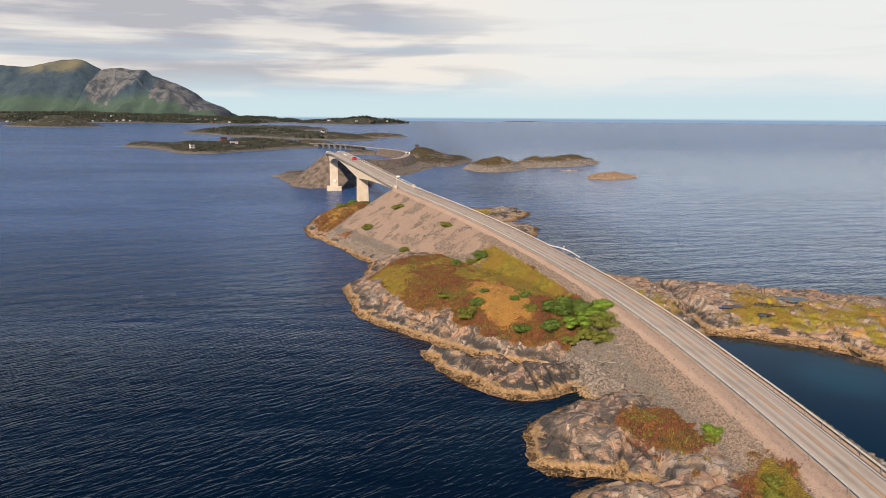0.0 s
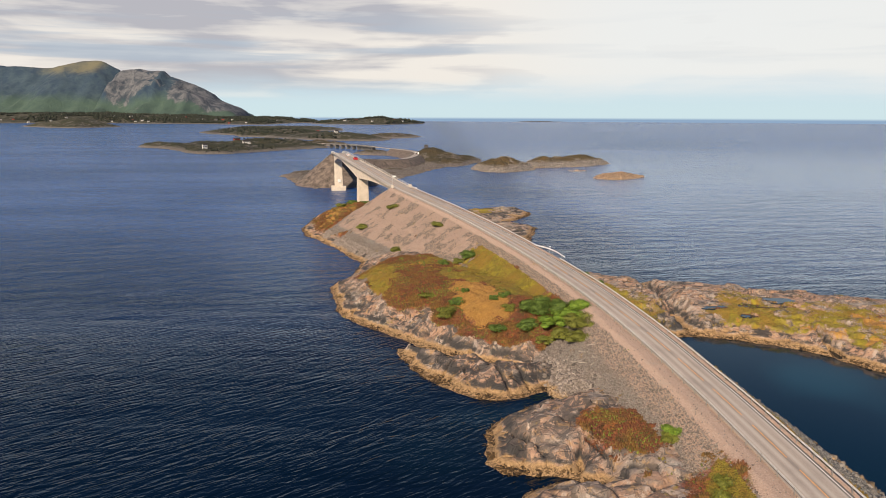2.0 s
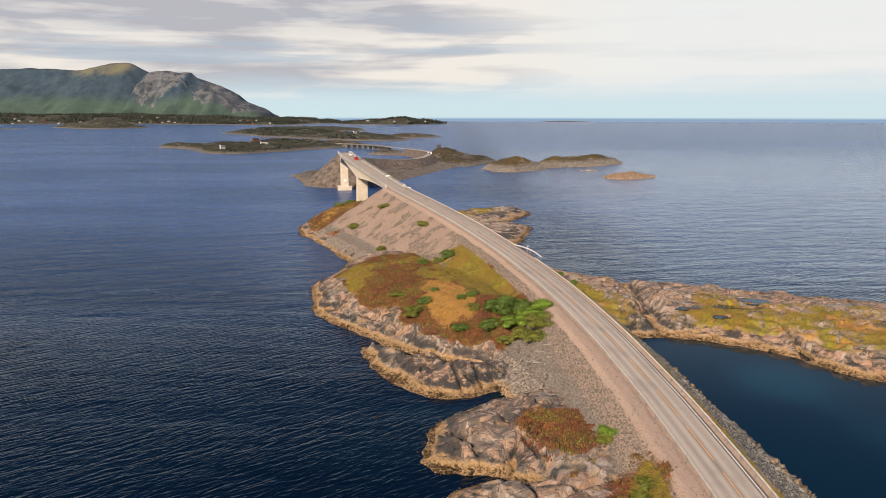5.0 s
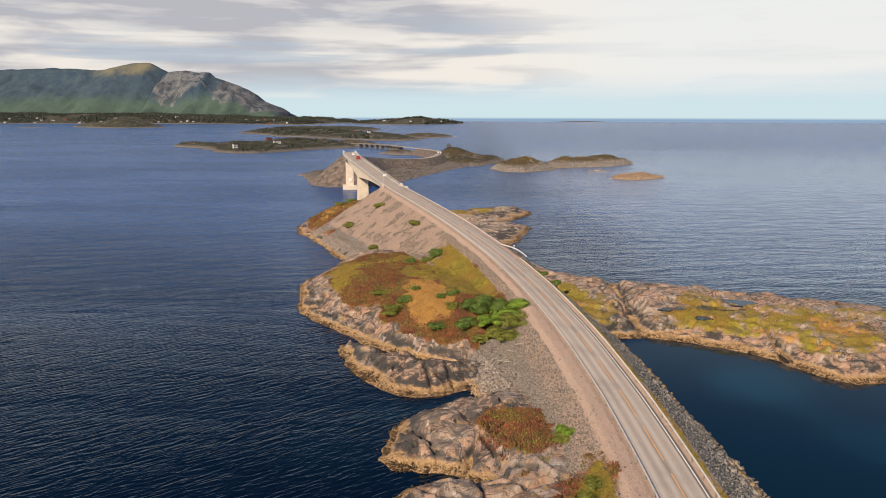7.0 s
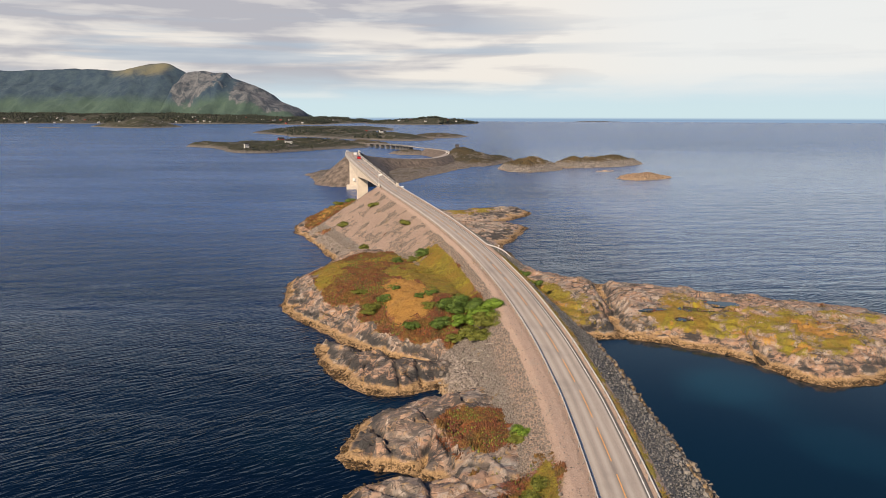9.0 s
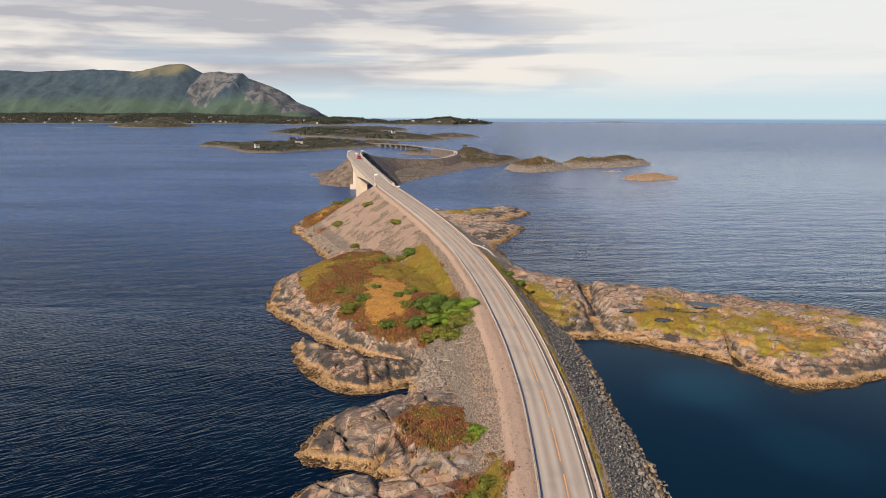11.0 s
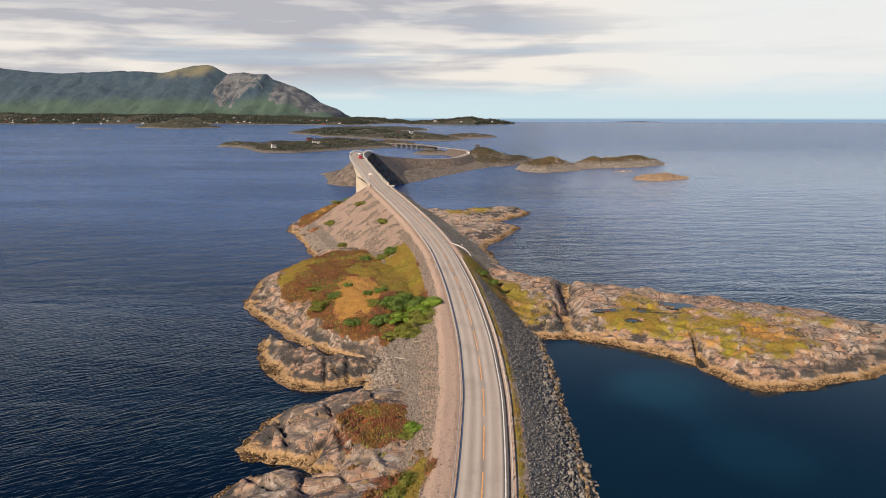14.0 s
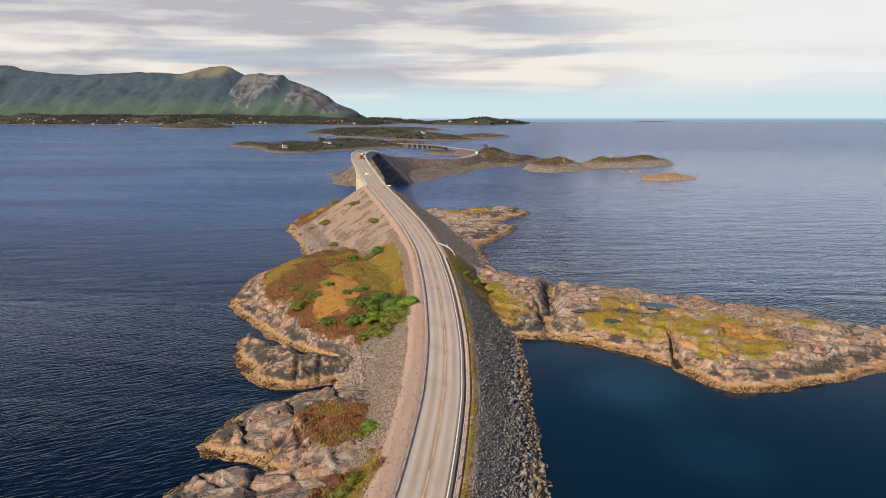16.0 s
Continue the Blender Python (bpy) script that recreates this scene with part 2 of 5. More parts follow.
    c = n.mix(n.ramp(level, 0.75, 1.25, 0.9, 0.0), c, n.mix(n.ramp(fine, 0.3, 0.7), (0.25, 0.150, 0.066), (0.44, 0.285, 0.138)))
    weed = n.math("MULTIPLY", n.ramp(level, 0.2, 0.95, 1.0, 0.0), n.ramp(n.noise(p, 2.0, 4, 0.75), 0.47, 0.53))
    c = n.mix(weed, c, n.mix(fine, (0.030, 0.017, 0.007), (0.12, 0.065, 0.018)))
    ragged = n.math("ADD", n.math("MULTIPLY", wob, 1.2), n.math("MULTIPLY", n.math("SUBTRACT", n.noise(p, 0.28, 6, 0.7, 0.7), 0.5), 1.6))
    for mask, layer, most in ((heather, ling, 1.0), (green, grass, 0.92), (straw, dry, 0.85)):
        c = n.mix(n.ramp(n.math("ADD", mask, ragged), 0.36, 0.66, 0.0, most), c, layer)
    plants = n.math("MAXIMUM", n.math("MAXIMUM", heather, green), straw)
    stones = n.math("MAXIMUM", rubble, dark)
    bare = n.math("SUBTRACT", 1.0, n.math("MAXIMUM", n.math("MAXIMUM", plants, stones), gravel), clamp=True)
    relief = n.math("ADD", n.math("MULTIPLY", mid, 0.35), n.math("MULTIPLY", fine, 0.28))
    ledge = n.math("ADD", n.math("MULTIPLY", grain, 0.20), n.math("MULTIPLY", n.ramp(n.voronoi(n.scaled(warp, (0.5, 1.1, 0.8), 32), 1.0, "DISTANCE_TO_EDGE"), 0.0, 0.08), 0.18))
    relief = n.math("ADD", relief, n.math("MULTIPLY", bare, ledge))
    relief = n.math("ADD", relief, n.math("MULTIPLY", n.math("MULTIPLY", n.ramp(gap, 0, 0.3), stones), 0.4))
    tuft = n.math("MULTIPLY", plants, n.noise(p, 6.0, 4, 0.75))
    return finish(n, c, n.bump(n.math("ADD", relief, n.math("MULTIPLY", tuft, 0.6)), 1.0, 0.45))


def asphalt_material():
    n = material("asphalt", 0.85)
    f = n.noise(n.place, 6.0, 5, 0.8)
    c = n.mix(n.ramp(f, 0.3, 0.7), (0.30, 0.255, 0.220), (0.41, 0.352, 0.305))
    track = n.add("ShaderNodeAttribute", attribute_name="across").outputs["Fac"]
    side = n.math("ABSOLUTE", track)
    long = n.noise(n.scaled(n.place, (0.9, 0.05, 1), 4), 1.0, 4, 0.6)
    worn = n.math("ABSOLUTE", n.math("SUBTRACT", n.math("ABSOLUTE", n.math("SUBTRACT", side, 1.55)), 0.75))
    c = n.mix(n.ramp(worn, 0.0, 0.5, 0.6, 0.0), c, (0.47, 0.425, 0.375))
    c = n.mix(n.math("MULTIPLY", n.ramp(side, 0.12, 0.5, 0.6, 0.0), n.ramp(long, 0.35, 0.6)), c, (0.145, 0.124, 0.112))
    c = n.mix(n.math("MULTIPLY", n.ramp(n.math("ABSOLUTE", n.math("SUBTRACT", side, 1.55)), 0.05, 0.4, 0.35, 0.0), n.ramp(long, 0.4, 0.62)), c, (0.18, 0.16, 0.145))
    c = n.mix(n.ramp(n.noise(n.place, 0.12, 4, 0.6), 0.45, 0.7, 0, 0.4), c, (0.21, 0.188, 0.17))
    c = n.mix(n.ramp(track, 2.25, 2.6, 0.0, 0.85), c, (0.070, 0.066, 0.064))
    return finish(n, c, n.bump(f, 0.2, 0.02))


M_WATER = water_material()
M_GROUND = ground_material("shore_ground", (0.085, 0.067, 0.056), (0.275, 0.20, 0.152), (0.385, 0.222, 0.138))
M_ASPHALT = asphalt_material()
M_WHITE = plain("white_road_paint", (0.72, 0.71, 0.68), 0.6)
M_YELLOW = plain("yellow_road_paint", (0.70, 0.36, 0.12), 0.6)
M_STEEL = plain("galvanised_steel", (0.54, 0.525, 0.50), 0.55, 0.05)
M_POST = plain("weathered_steel", (0.30, 0.29, 0.27), 0.6, 0.4)
M_CONCRETE = plain("pale_concrete", (0.58, 0.50, 0.41), 0.85, 0, 0.10, 0.4)
M_KERB = plain("grey_kerb_concrete", (0.40, 0.355, 0.305), 0.88, 0, 0.14, 0.6)
# Concrete of the flat bridge, with cloud shadow put into its darker grey.
M_CONCRETE_SHADED = plain("cloud_shaded_concrete", (0.15, 0.142, 0.132), 0.9, 0, 0.15, 0.3)

# ---- the plan ----
# centre of the road: east, north, height; the bridge lies between the two abutments
ROAD = [(23.2, 40.0, 5.6), (23.3, 60.0, 6.0), (23.1, 78.0, 6.5), (22.0, 98.7, 7.4), (20.8, 110.6, 8.1), (18.9, 124.5, 9.2), (16.3, 138.9, 10.4), (13.1, 154.8, 11.5),
        (9.1, 172.4, 12.4), (4.4, 191.0, 13.3), (-4.3, 217.0, 15.2), (-12.2, 237.2, 16.8), (-21.0, 259.8, 18.2), (-33.5, 292.0, 20.0), (-44.2, 321.7, 22.3),
        (-56.0, 354.4, 25.0), (-67.3, 392.0, 26.6), (-76.3, 436.0, 26.3), (-84.0, 480.0, 24.4), (-89.5, 520.0, 21.4), (-93.5, 560.0, 17.8), (-94.5, 596.0, 14.7),
        (-87.5, 625.0, 12.0), (-71.0, 646.0, 9.8), (-50.0, 668.0, 8.6), (-40.0, 705.0, 8.2), (-35.0, 760.0, 8.6), (-40.0, 820.0, 8.2), (-58.0, 872.0, 7.8), (-88.0, 940.0, 7.0), (-124.0, 1020.0, 6.5), (-190.0, 1100.0, 6.0)]
WIDTH = 6.3


def smooth_line(points, step):
    """A Catmull-Rom line through points, at even steps along it."""
    p = np.array(points, float)
    p = np.vstack([2 * p[0] - p[1], p, 2 * p[-1] - p[-2]])
    out = []
    for i in range(1, len(p) - 2):
        k = np.linspace(0, 1, 60, endpoint=False)[:, None]
        a, b, c, d = p[i - 1 : i + 3]
        out.append(0.5 * (2 * b + (c - a) * k + (2 * a - 5 * b + 4 * c - d) * k**2 + (3 * b - a - 3 * c + d) * k**3))
    out = np.vstack(out + [p[-2][None]])
    run = np.r_[0, np.cumsum(np.linalg.norm(np.diff(out, axis=0), axis=1))]
    at = np.arange(0, run[-1], step)
    return np.stack([np.interp(at, run, out[:, i]) for i in range(out.shape[1])], 1)


LINE = smooth_line(ROAD, 1.0)
AHEAD = np.gradient(LINE, axis=0)
SIDE = np.stack([AHEAD[:, 1], -AHEAD[:, 0]], 1) / np.hypot(AHEAD[:, 0], AHEAD[:, 1])[:, None]     # to the right of the road


def station(y, first=True):
    """The index along the road at which it passes north = y."""
    return int(np.argmin(np.abs(LINE[:700, 1] - y)))


NEAR_END, FAR_END = station(296.0), station(514.0)


# ---- numbers on a grid ----
def lattice(ix, iy, seed):
    h = (ix * 374761393 + iy * 668265263 + seed * 974634777) & 0xFFFFFFFF
    h = ((h ^ (h >> 13)) * 1274126177) & 0xFFFFFFFF
    return ((h ^ (h >> 16)) & 0xFFFF) / 32767.5 - 1


def value_noise(x, y, seed=0):
    ix, iy = np.floor(x).astype(np.int64), np.floor(y).astype(np.int64)
    fx, fy = x - ix, y - iy
    fx, fy = fx * fx * (3 - 2 * fx), fy * fy * (3 - 2 * fy)
    a, b, c, d = lattice(ix, iy, seed), lattice(ix + 1, iy, seed), lattice(ix, iy + 1, seed), lattice(ix + 1, iy + 1, seed)
    return (a * (1 - fx) + b * fx) * (1 - fy) + (c * (1 - fx) + d * fx) * fy


def fbm(x, y, size, octaves=4, seed=0, gain=0.5):
    total, amp, norm = 0, 1.0, 0
    for k in range(octaves):
        c, s = math.cos(0.6 * k + seed), math.sin(0.6 * k + seed)
        u, v = (x * c - y * s) / size * 2**k, (x * s + y * c) / size * 2**k
        total, norm, amp = total + amp * value_noise(u + 17 * k, v - 9 * k, seed + k), norm + amp, amp * gain
    return total / norm


def ridged(x, y, size, octaves=4, seed=0):
    total, amp = 0, 1.0
    for k in range(octaves):
        total, amp = total + amp * (1 - 2 * np.abs(fbm(x, y, size / 2**k, 1, seed + 5 * k))), amp * 0.5
    return total / 2


def inside(x, y, outline):
    """Signed distance to a closed outline, positive inside."""
    p = np.array(outline, float)
    q = np.roll(p, -1, 0)
    far, odd = np.full(x.shape, 1e9), np.zeros(x.shape, bool)
    for (ax, ay), (bx, by) in zip(p, q):
        dx, dy = bx - ax, by - ay
        k = np.clip(((x - ax) * dx + (y - ay) * dy) / (dx * dx + dy * dy + 1e-9), 0, 1)
        far = np.minimum(far, np.hypot(x - ax - k * dx, y - ay - k * dy))
        if ay != by:
            odd ^= ((ay > y) != (by > y)) & (x < dx * (y - ay) / dy + ax)
    return np.where(odd, far, -far)


def cells(x, y, size, seed):
    """Jittered cells: the distance by which the nearest centre beats the next, a random number per cell, and the way from its centre."""
    u, v = x / size, y / size
    iu, iv = np.floor(u).astype(np.int64), np.floor(v).astype(np.int64)
    f1, f2 = np.full(x.shape, 9.0), np.full(x.shape, 9.0)
    tone, du, dv = np.zeros(x.shape), np.zeros(x.shape), np.zeros(x.shape)
    for a in (-1, 0, 1):
        for b in (-1, 0, 1):
            ca, cb = iu + a, iv + b
            pu, pv = ca + 0.5 + 0.42 * lattice(ca, cb, seed), cb + 0.5 + 0.42 * lattice(ca, cb, seed + 1)
            d = np.hypot(u - pu, v - pv)
            near = d < f1
            f2 = np.where(near, f1, np.minimum(f2, d))
            tone = np.where(near, lattice(ca, cb, seed + 2), tone)
            du, dv = np.where(near, u - pu, du), np.where(near, v - pv, dv)
            f1 = np.where(near, d, f1)
    return f2 - f1, tone, du, dv


def soft(f, lo, hi):
    k = np.clip((f - lo) / (hi - lo), 0, 1)
    return k * k * (3 - 2 * k)


def swell_up(d, height, run, power=1.3):
    shelf = min(0.8, 0.25 * height) * np.clip(d / 2.4, 0, 1)
    return np.where(d > 0, shelf + (height - 0.8) * (1 - np.exp(-((np.maximum(d - 1.2, 0) / run) ** power))), 0.45 * d)


def oval(x, y, cx, cy, rx, ry, turn=0.0):
    """About 1 in the middle of an ellipse, 0.5 at its rim, falling to 0."""
    c, s = math.cos(radians(turn)), math.sin(radians(turn))
    u, v = ((x - cx) * c + (y - cy) * s) / rx, (-(x - cx) * s + (y - cy) * c) / ry
    return np.clip(1.5 - np.hypot(u, v), 0, 1)


def to_road(x, y, first, last, step=3):
    """Distance to the road between two stations, which side, and the road's height there."""
    best, z, side, along = np.full(x.shape, 1e9), np.zeros(x.shape), np.zeros(x.shape), np.zeros(x.shape)
    for i in range(first, last - step + 1, step):
        a, b = LINE[i], LINE[i + step]
        d = b - a
        k = np.clip(((x - a[0]) * d[0] + (y - a[1]) * d[1]) / (d[0] ** 2 + d[1] ** 2), 0, 1)
        px, py = x - a[0] - k * d[0], y - a[1] - k * d[1]
        far = np.hypot(px, py)
        near = far < best
        best = np.where(near, far, best)
        z = np.where(near, a[2] + k * d[2], z)
        side = np.where(near, np.sign(px * d[1] - py * d[0]), side)
        along = np.where(near, i + k * step, along)
    return best, side, z, along


# ---- linking meshes ----
def link(name, verts, faces, mat, parent=None, label="", smooth=False):
    me = bpy.data.meshes.new(name)
    me.from_pydata([tuple(map(float, v)) for v in verts] if not isinstance(verts, list) else verts, [], faces)
    me.materials.append(mat)
    if smooth:
        me.shade_smooth()
    ob = new(name, me)
    ob.parent = parent
    return tagged(ob, label)


def solid(name, verts, faces, mat, parent=None, label=""):
    """A mesh from arrays: places, and faces of one and the same number of corners."""
    me = bpy.data.meshes.new(name)
    me.vertices.add(len(verts))
    me.vertices.foreach_set("co", np.ascontiguousarray(verts, np.float32).ravel())
    me.loops.add(faces.size)
    me.loops.foreach_set("vertex_index", np.ascontiguousarray(faces, np.int32).ravel())
    me.polygons.add(len(faces))
    me.polygons.foreach_set("loop_start", np.arange(0, faces.size, faces.shape[1], dtype=np.int32))
    me.update(calc_edges=True)
    me.materials.append(mat)
    ob = new(name, me)
    ob.parent = parent
    return tagged(ob, label)


def part(name, bm, mat, parent=None, label=""):
    me = bpy.data.meshes.new(name)
    bm.to_mesh(me)
    bm.free()
    me.materials.append(mat)
    ob = new(name, me)
    ob.parent = parent
    return tagged(ob, label)


def box(bm, size, at=(0, 0, 0), bevel=0.0, turn=None):
    m = Matrix.Translation(at) @ (turn or Matrix()) @ Matrix.Diagonal((*size, 1))
    made = bmesh.ops.create_cube(bm, size=1.0, matrix=m)
    if bevel:
        edges = list({e for v in made["verts"] for e in v.link_edges})
        bmesh.ops.bevel(bm, geom=edges, offset=bevel, segments=2, affect="EDGES", profile=0.5)
    return bm


def sheet(name, x, y, z, mat, keep=None, attributes=(), smooth=True):
    """A height field as one mesh; faces wholly outside keep are left out."""
    rows, cols = x.shape
    index = np.arange(rows * cols).reshape(rows, cols)
    quads = np.stack([index[:-1, :-1], index[:-1, 1:], index[1:, 1:], index[1:, :-1]], -1).reshape(-1, 4)
    if keep is not None:
        quads = quads[keep.ravel()[quads].any(1)]
    used, flat = np.unique(quads, return_inverse=True)
    flat = flat.reshape(-1)
    co = np.stack([x.ravel(), y.ravel(), z.ravel()], 1)[used]
    me = bpy.data.meshes.new(name)
    me.vertices.add(len(co))
    me.vertices.foreach_set("co", co.astype(np.float32).ravel())
    me.loops.add(len(flat))
    me.loops.foreach_set("vertex_index", flat.astype(np.int32))
    me.polygons.add(len(quads))
    me.polygons.foreach_set("loop_start", np.arange(0, len(flat), 4, dtype=np.int32))
    me.update(calc_edges=True)
    for title, values in attributes:
        if values[0].ndim == 2 and len(values) == 3:
            data = np.ones((len(used), 4), np.float32)
            for k in range(3):
                data[:, k] = np.clip(values[k].ravel()[used], 0, 1)
            me.attributes.new(title, "FLOAT_COLOR", "POINT").data.foreach_set("color", data.ravel())
        else:
            me.attributes.new(title, "FLOAT", "POINT").data.foreach_set("value", values.ravel()[used].astype(np.float32))
    me.materials.append(mat)
    if smooth:
        me.shade_smooth()
    return new(name, me)


# ---- the near shore ----
POINT_ROCK = [(-14, 80), (-12, 84), (-9.5, 87.3), (-5, 89.3), (0, 89.8), (-5, 91.4), (-9.1, 92.3), (-12.5, 93), (-14.9, 95.8), (-15.4, 98.7), (-14.3, 104.4), (-12.1, 108.3), (-8.4, 114.1), (-3.5, 118.1), (2.5, 122), (14, 122), (20, 110), (20, 58), (-20, 58), (-18, 74)]
LOW_ROCK = [(2.5, 125), (-2, 123.3), (-5.5, 120.9), (-10.3, 119.1), (-14.6, 119.1), (-18.1, 122.3), (-23.4, 129.2), (-27.2, 135.5), (-30.2, 144.5), (-30.4, 148), (-26, 147), (-20, 141), (-10, 136.5), (2, 135), (9, 128)]
HEATH = [(-20, 144), (-23.5, 147.5), (-26.4, 151.3), (-31.6, 157.3), (-39.2, 164.6), (-47.6, 177.9), (-49.1, 185.1), (-51.5, 204.6), (-50.1, 210.4), (-46.9, 216.6), (-46.3, 231.3), (-47, 241), (-20, 240), (0, 215), (12, 190), (20, 150), (18, 125), (4, 128.5), (-8, 135), (-15, 139)]
CAPE = [(-47, 239), (-50, 246), (-58.1, 265), (-68.4, 283.8), (-74, 290), (-79.5, 314.2), (-79, 345), (-72, 368), (-58, 380), (-42, 372), (-30, 330), (-25, 280), (-30, 245)]
LONG_ISLE = [(27, 151), (33, 154.8), (39.7, 155.2), (47.5, 152.3), (53.1, 149.3), (58.4, 145.7), (62.1, 140.9), (65.3, 135.1), (67.5, 131.1), (71, 129.1), (74.8, 129.1), (81.4, 131.6), (87.5, 135.2), (94.1, 139.6), (103.6, 145.9), (116, 152), (125, 161), (114.2, 169), (107.7, 173.5), (97.4, 180.5), (85.6, 186.5), (72.2, 190.5), (65.6, 195), (58.5, 198.5), (50.9, 202), (43, 207), (36.4, 209.5), (31.3, 210), (25.8, 217), (21.9, 225), (19.2, 236), (8, 236), (5, 200), (15, 165)]
HOOK_ISLE = [(16.5, 246.5), (13.1, 262.3), (14.7, 274.5), (18.2, 281.3), (22.8, 303), (24.8, 314.2), (20.7, 321.9), (13, 329.9), (21.1, 341.8), (27.5, 352.4), (29.5, 365.1), (25.4, 375.7), (17.8, 379.4), (6.2, 373.3), (-10.4, 362.2), (-24.1, 364.9), (-40, 350), (-35, 310), (-15, 262), (5, 246)]


POOLS = [(46.9, 166, 3.0, 1.5, 5), (55.3, 166.5, 2.0, 2.2, -10), (52.5, 160, 2.0, 1.3, -12), (62.5, 170, 4.5, 2.6, -25), (58, 164.5, 2.8, 0.9, 10)]
POOL_LEVELS = []
# open joints in the shore rock: from, to, half width
CLEFTS = [(-11.2, 103.5, -7.8, 96.8, 0.7), (-7.8, 96.8, -4.1, 89.4, 0.8), (-0.8, 98.1, -1.8, 92.7, 0.6), (-1.8, 92.7, -3.6, 88.4, 0.7), (4.6, 90.5, 7.2, 87.4, 1.0), (-22.9, 144.3, -14.5, 137.0, 1.3), (-14.5, 137.0, -9.6, 132.8, 1.3),
          (-9.6, 132.8, -2.9, 131.7, 1.1), (-10.6, 128.5, -7.8, 119.0, 0.55), (-6.2, 128.5, -3.2, 118.5, 0.6), (-16.5, 130.0, -15.5, 121.0, 0.5), (-14.4, 143.5, -14.3, 135.7, 0.8), (32.5, 182.0, 36.6, 164.0, 0.6), (9.5, 84.5, 2.0, 80.0, 0.5), (-8.0, 83.5, -3.0, 79.0, 0.6), (-1.5, 87.0, 0.5, 79.0, 0.7),
          (2.5, 88.0, 5.5, 82.0, 0.6), (-6.0, 86.0, 4.0, 84.5, 0.5), (-12.5, 99.0, -6.0, 101.5, 0.5), (-3.0, 104.0, 2.0, 94.0, 0.5), (-22.0, 127.0, -18.5, 134.0, 0.5)]


STEP = 0.36


def near_land():
    step = STEP
    x, y = np.meshgrid(np.arange(-96, 132, step), np.arange(58, 386, step))
    wx, wy = x + 1.6 * fbm(x, y, 9, 3, 3) + 0.5 * fbm(x, y, 2.5, 2, 5), y + 1.6 * fbm(x, y, 9, 3, 4) + 0.5 * fbm(x, y, 2.5, 2, 6)
    d = {k: inside(wx, wy, o) for k, o in (("point", POINT_ROCK), ("low", LOW_ROCK), ("heath", HEATH), ("cape", CAPE), ("long", LONG_ISLE), ("hook", HOOK_ISLE))}
    h = {"point": swell_up(d["point"], 4.1, 5), "low": swell_up(d["low"], 3.1, 2.4), "heath": swell_up(d["heath"], 9.7, 9.5), "cape": swell_up(d["cape"], 7.8, 10),
         "long": swell_up(d["long"], 5.0, 6.5), "hook": swell_up(d["hook"], 2.5, 6)}
    h["heath"] = np.where(h["heath"] > 0, h["heath"] * (1 - 0.20 * soft(y, 168, 205)), h["heath"])
    # the pass between the rock by the road and the long isle
    cut = np.exp(-((wx - 37.5 - 0.04 * (wy - 160)) / 2.2) ** 2)
    h["long"] = np.where(h["long"] > 0, h["long"] * (1 - 0.8 * cut), h["long"])
    rift = np.exp(-((wx - 63.3 + 0.02 * (y - 150)) / 0.55) ** 2) * soft(y, 139, 143) * soft(y, 158, 152)
    h["long"] = h["long"] - 3.2 * rift
    land = np.maximum.reduce(list(h.values()))
    u1 = (x * 0.80 + y * 0.60) / 10.0 + 0.7 * fbm(x, y, 16, 3, 61)
    slab1 = u1 - np.floor(u1)
    bx, by = x * 0.86 + y * 0.5 + 2.0 * fbm(x, y, 7, 3, 71), (y * 0.86 - x * 0.5) * 1.9 + 2.0 * fbm(x, y, 7, 3, 72)
    edge1, tone1, du1, dv1 = cells(bx, by, 10.0, 301)
    edge2, tone2, du2, dv2 = cells(bx * 1.1 + 40, by * 1.25, 3.4, 311)
    relief = 0.34 * tone1 + 0.10 * tone2 + 0.7 * (du1 * lattice((tone1 * 9000).astype(np.int64), 3, 7) + dv1 * lattice((tone1 * 9000).astype(np.int64), 5, 7))
    relief = relief + 0.18 * (du2 * lattice((tone2 * 9000).astype(np.int64), 3, 9) + dv2 * lattice((tone2 * 9000).astype(np.int64), 5, 9))
    relief = relief + 0.55 * (slab1 - 0.45) * soft(slab1, 1.0, 0.94) + 0.5 * fbm(x, y, 7, 3, 21) + 0.13 * ridged(x * 0.8 + y * 0.6, (y - 0.75 * x) * 2.2, 3.4, 3, 23) + 0.10 * fbm(x, y, 1.4, 3, 22)
    # tilted beds: flat treads and steep risers
    bed = (land + 0.10 * (0.6 * x + 0.8 * y) + 0.6 * fbm(x, y, 13, 3, 24)) / 1.15
    step_up = bed - np.floor(bed)
    relief = relief + 0.80 * (soft(step_up, 0.70, 0.98) - step_up + 0.3) * soft(fbm(x, y, 14, 2, 25), -0.35, 0.1)
    cleft = np.maximum(soft(edge1, 0.045, 0.0) * soft(fbm(x, y, 8, 2, 74), -0.3, 0.0), 0.7 * soft(edge2, 0.07, 0.0) * soft(fbm(x, y, 9, 2, 73), 0.05, 0.3))
    for ax, ay, bx2, by2, wide in CLEFTS:
        k = np.clip(((x - ax) * (bx2 - ax) + (y - ay) * (by2 - ay)) / ((bx2 - ax) ** 2 + (by2 - ay) ** 2), 0, 1)
        gap = np.hypot(x - ax - k * (bx2 - ax), y - ay - k * (by2 - ay)) + 0.35 * fbm(x, y, 2.5, 3, 75)
        cleft = np.maximum(cleft, soft(gap, wide, 0.0))
    relief = relief - 0.9 * cleft
    block = 0.5 + 0.5 * (0.6 * tone1 + 0.4 * tone2)
    heath = np.clip(soft(d["heath"] + 4 * fbm(x, y, 8, 4, 31) + 3.5 * soft(x, -24, -8) - 1.5 * soft(x, -34, -42), 6.5, 9.5), 0, 1)
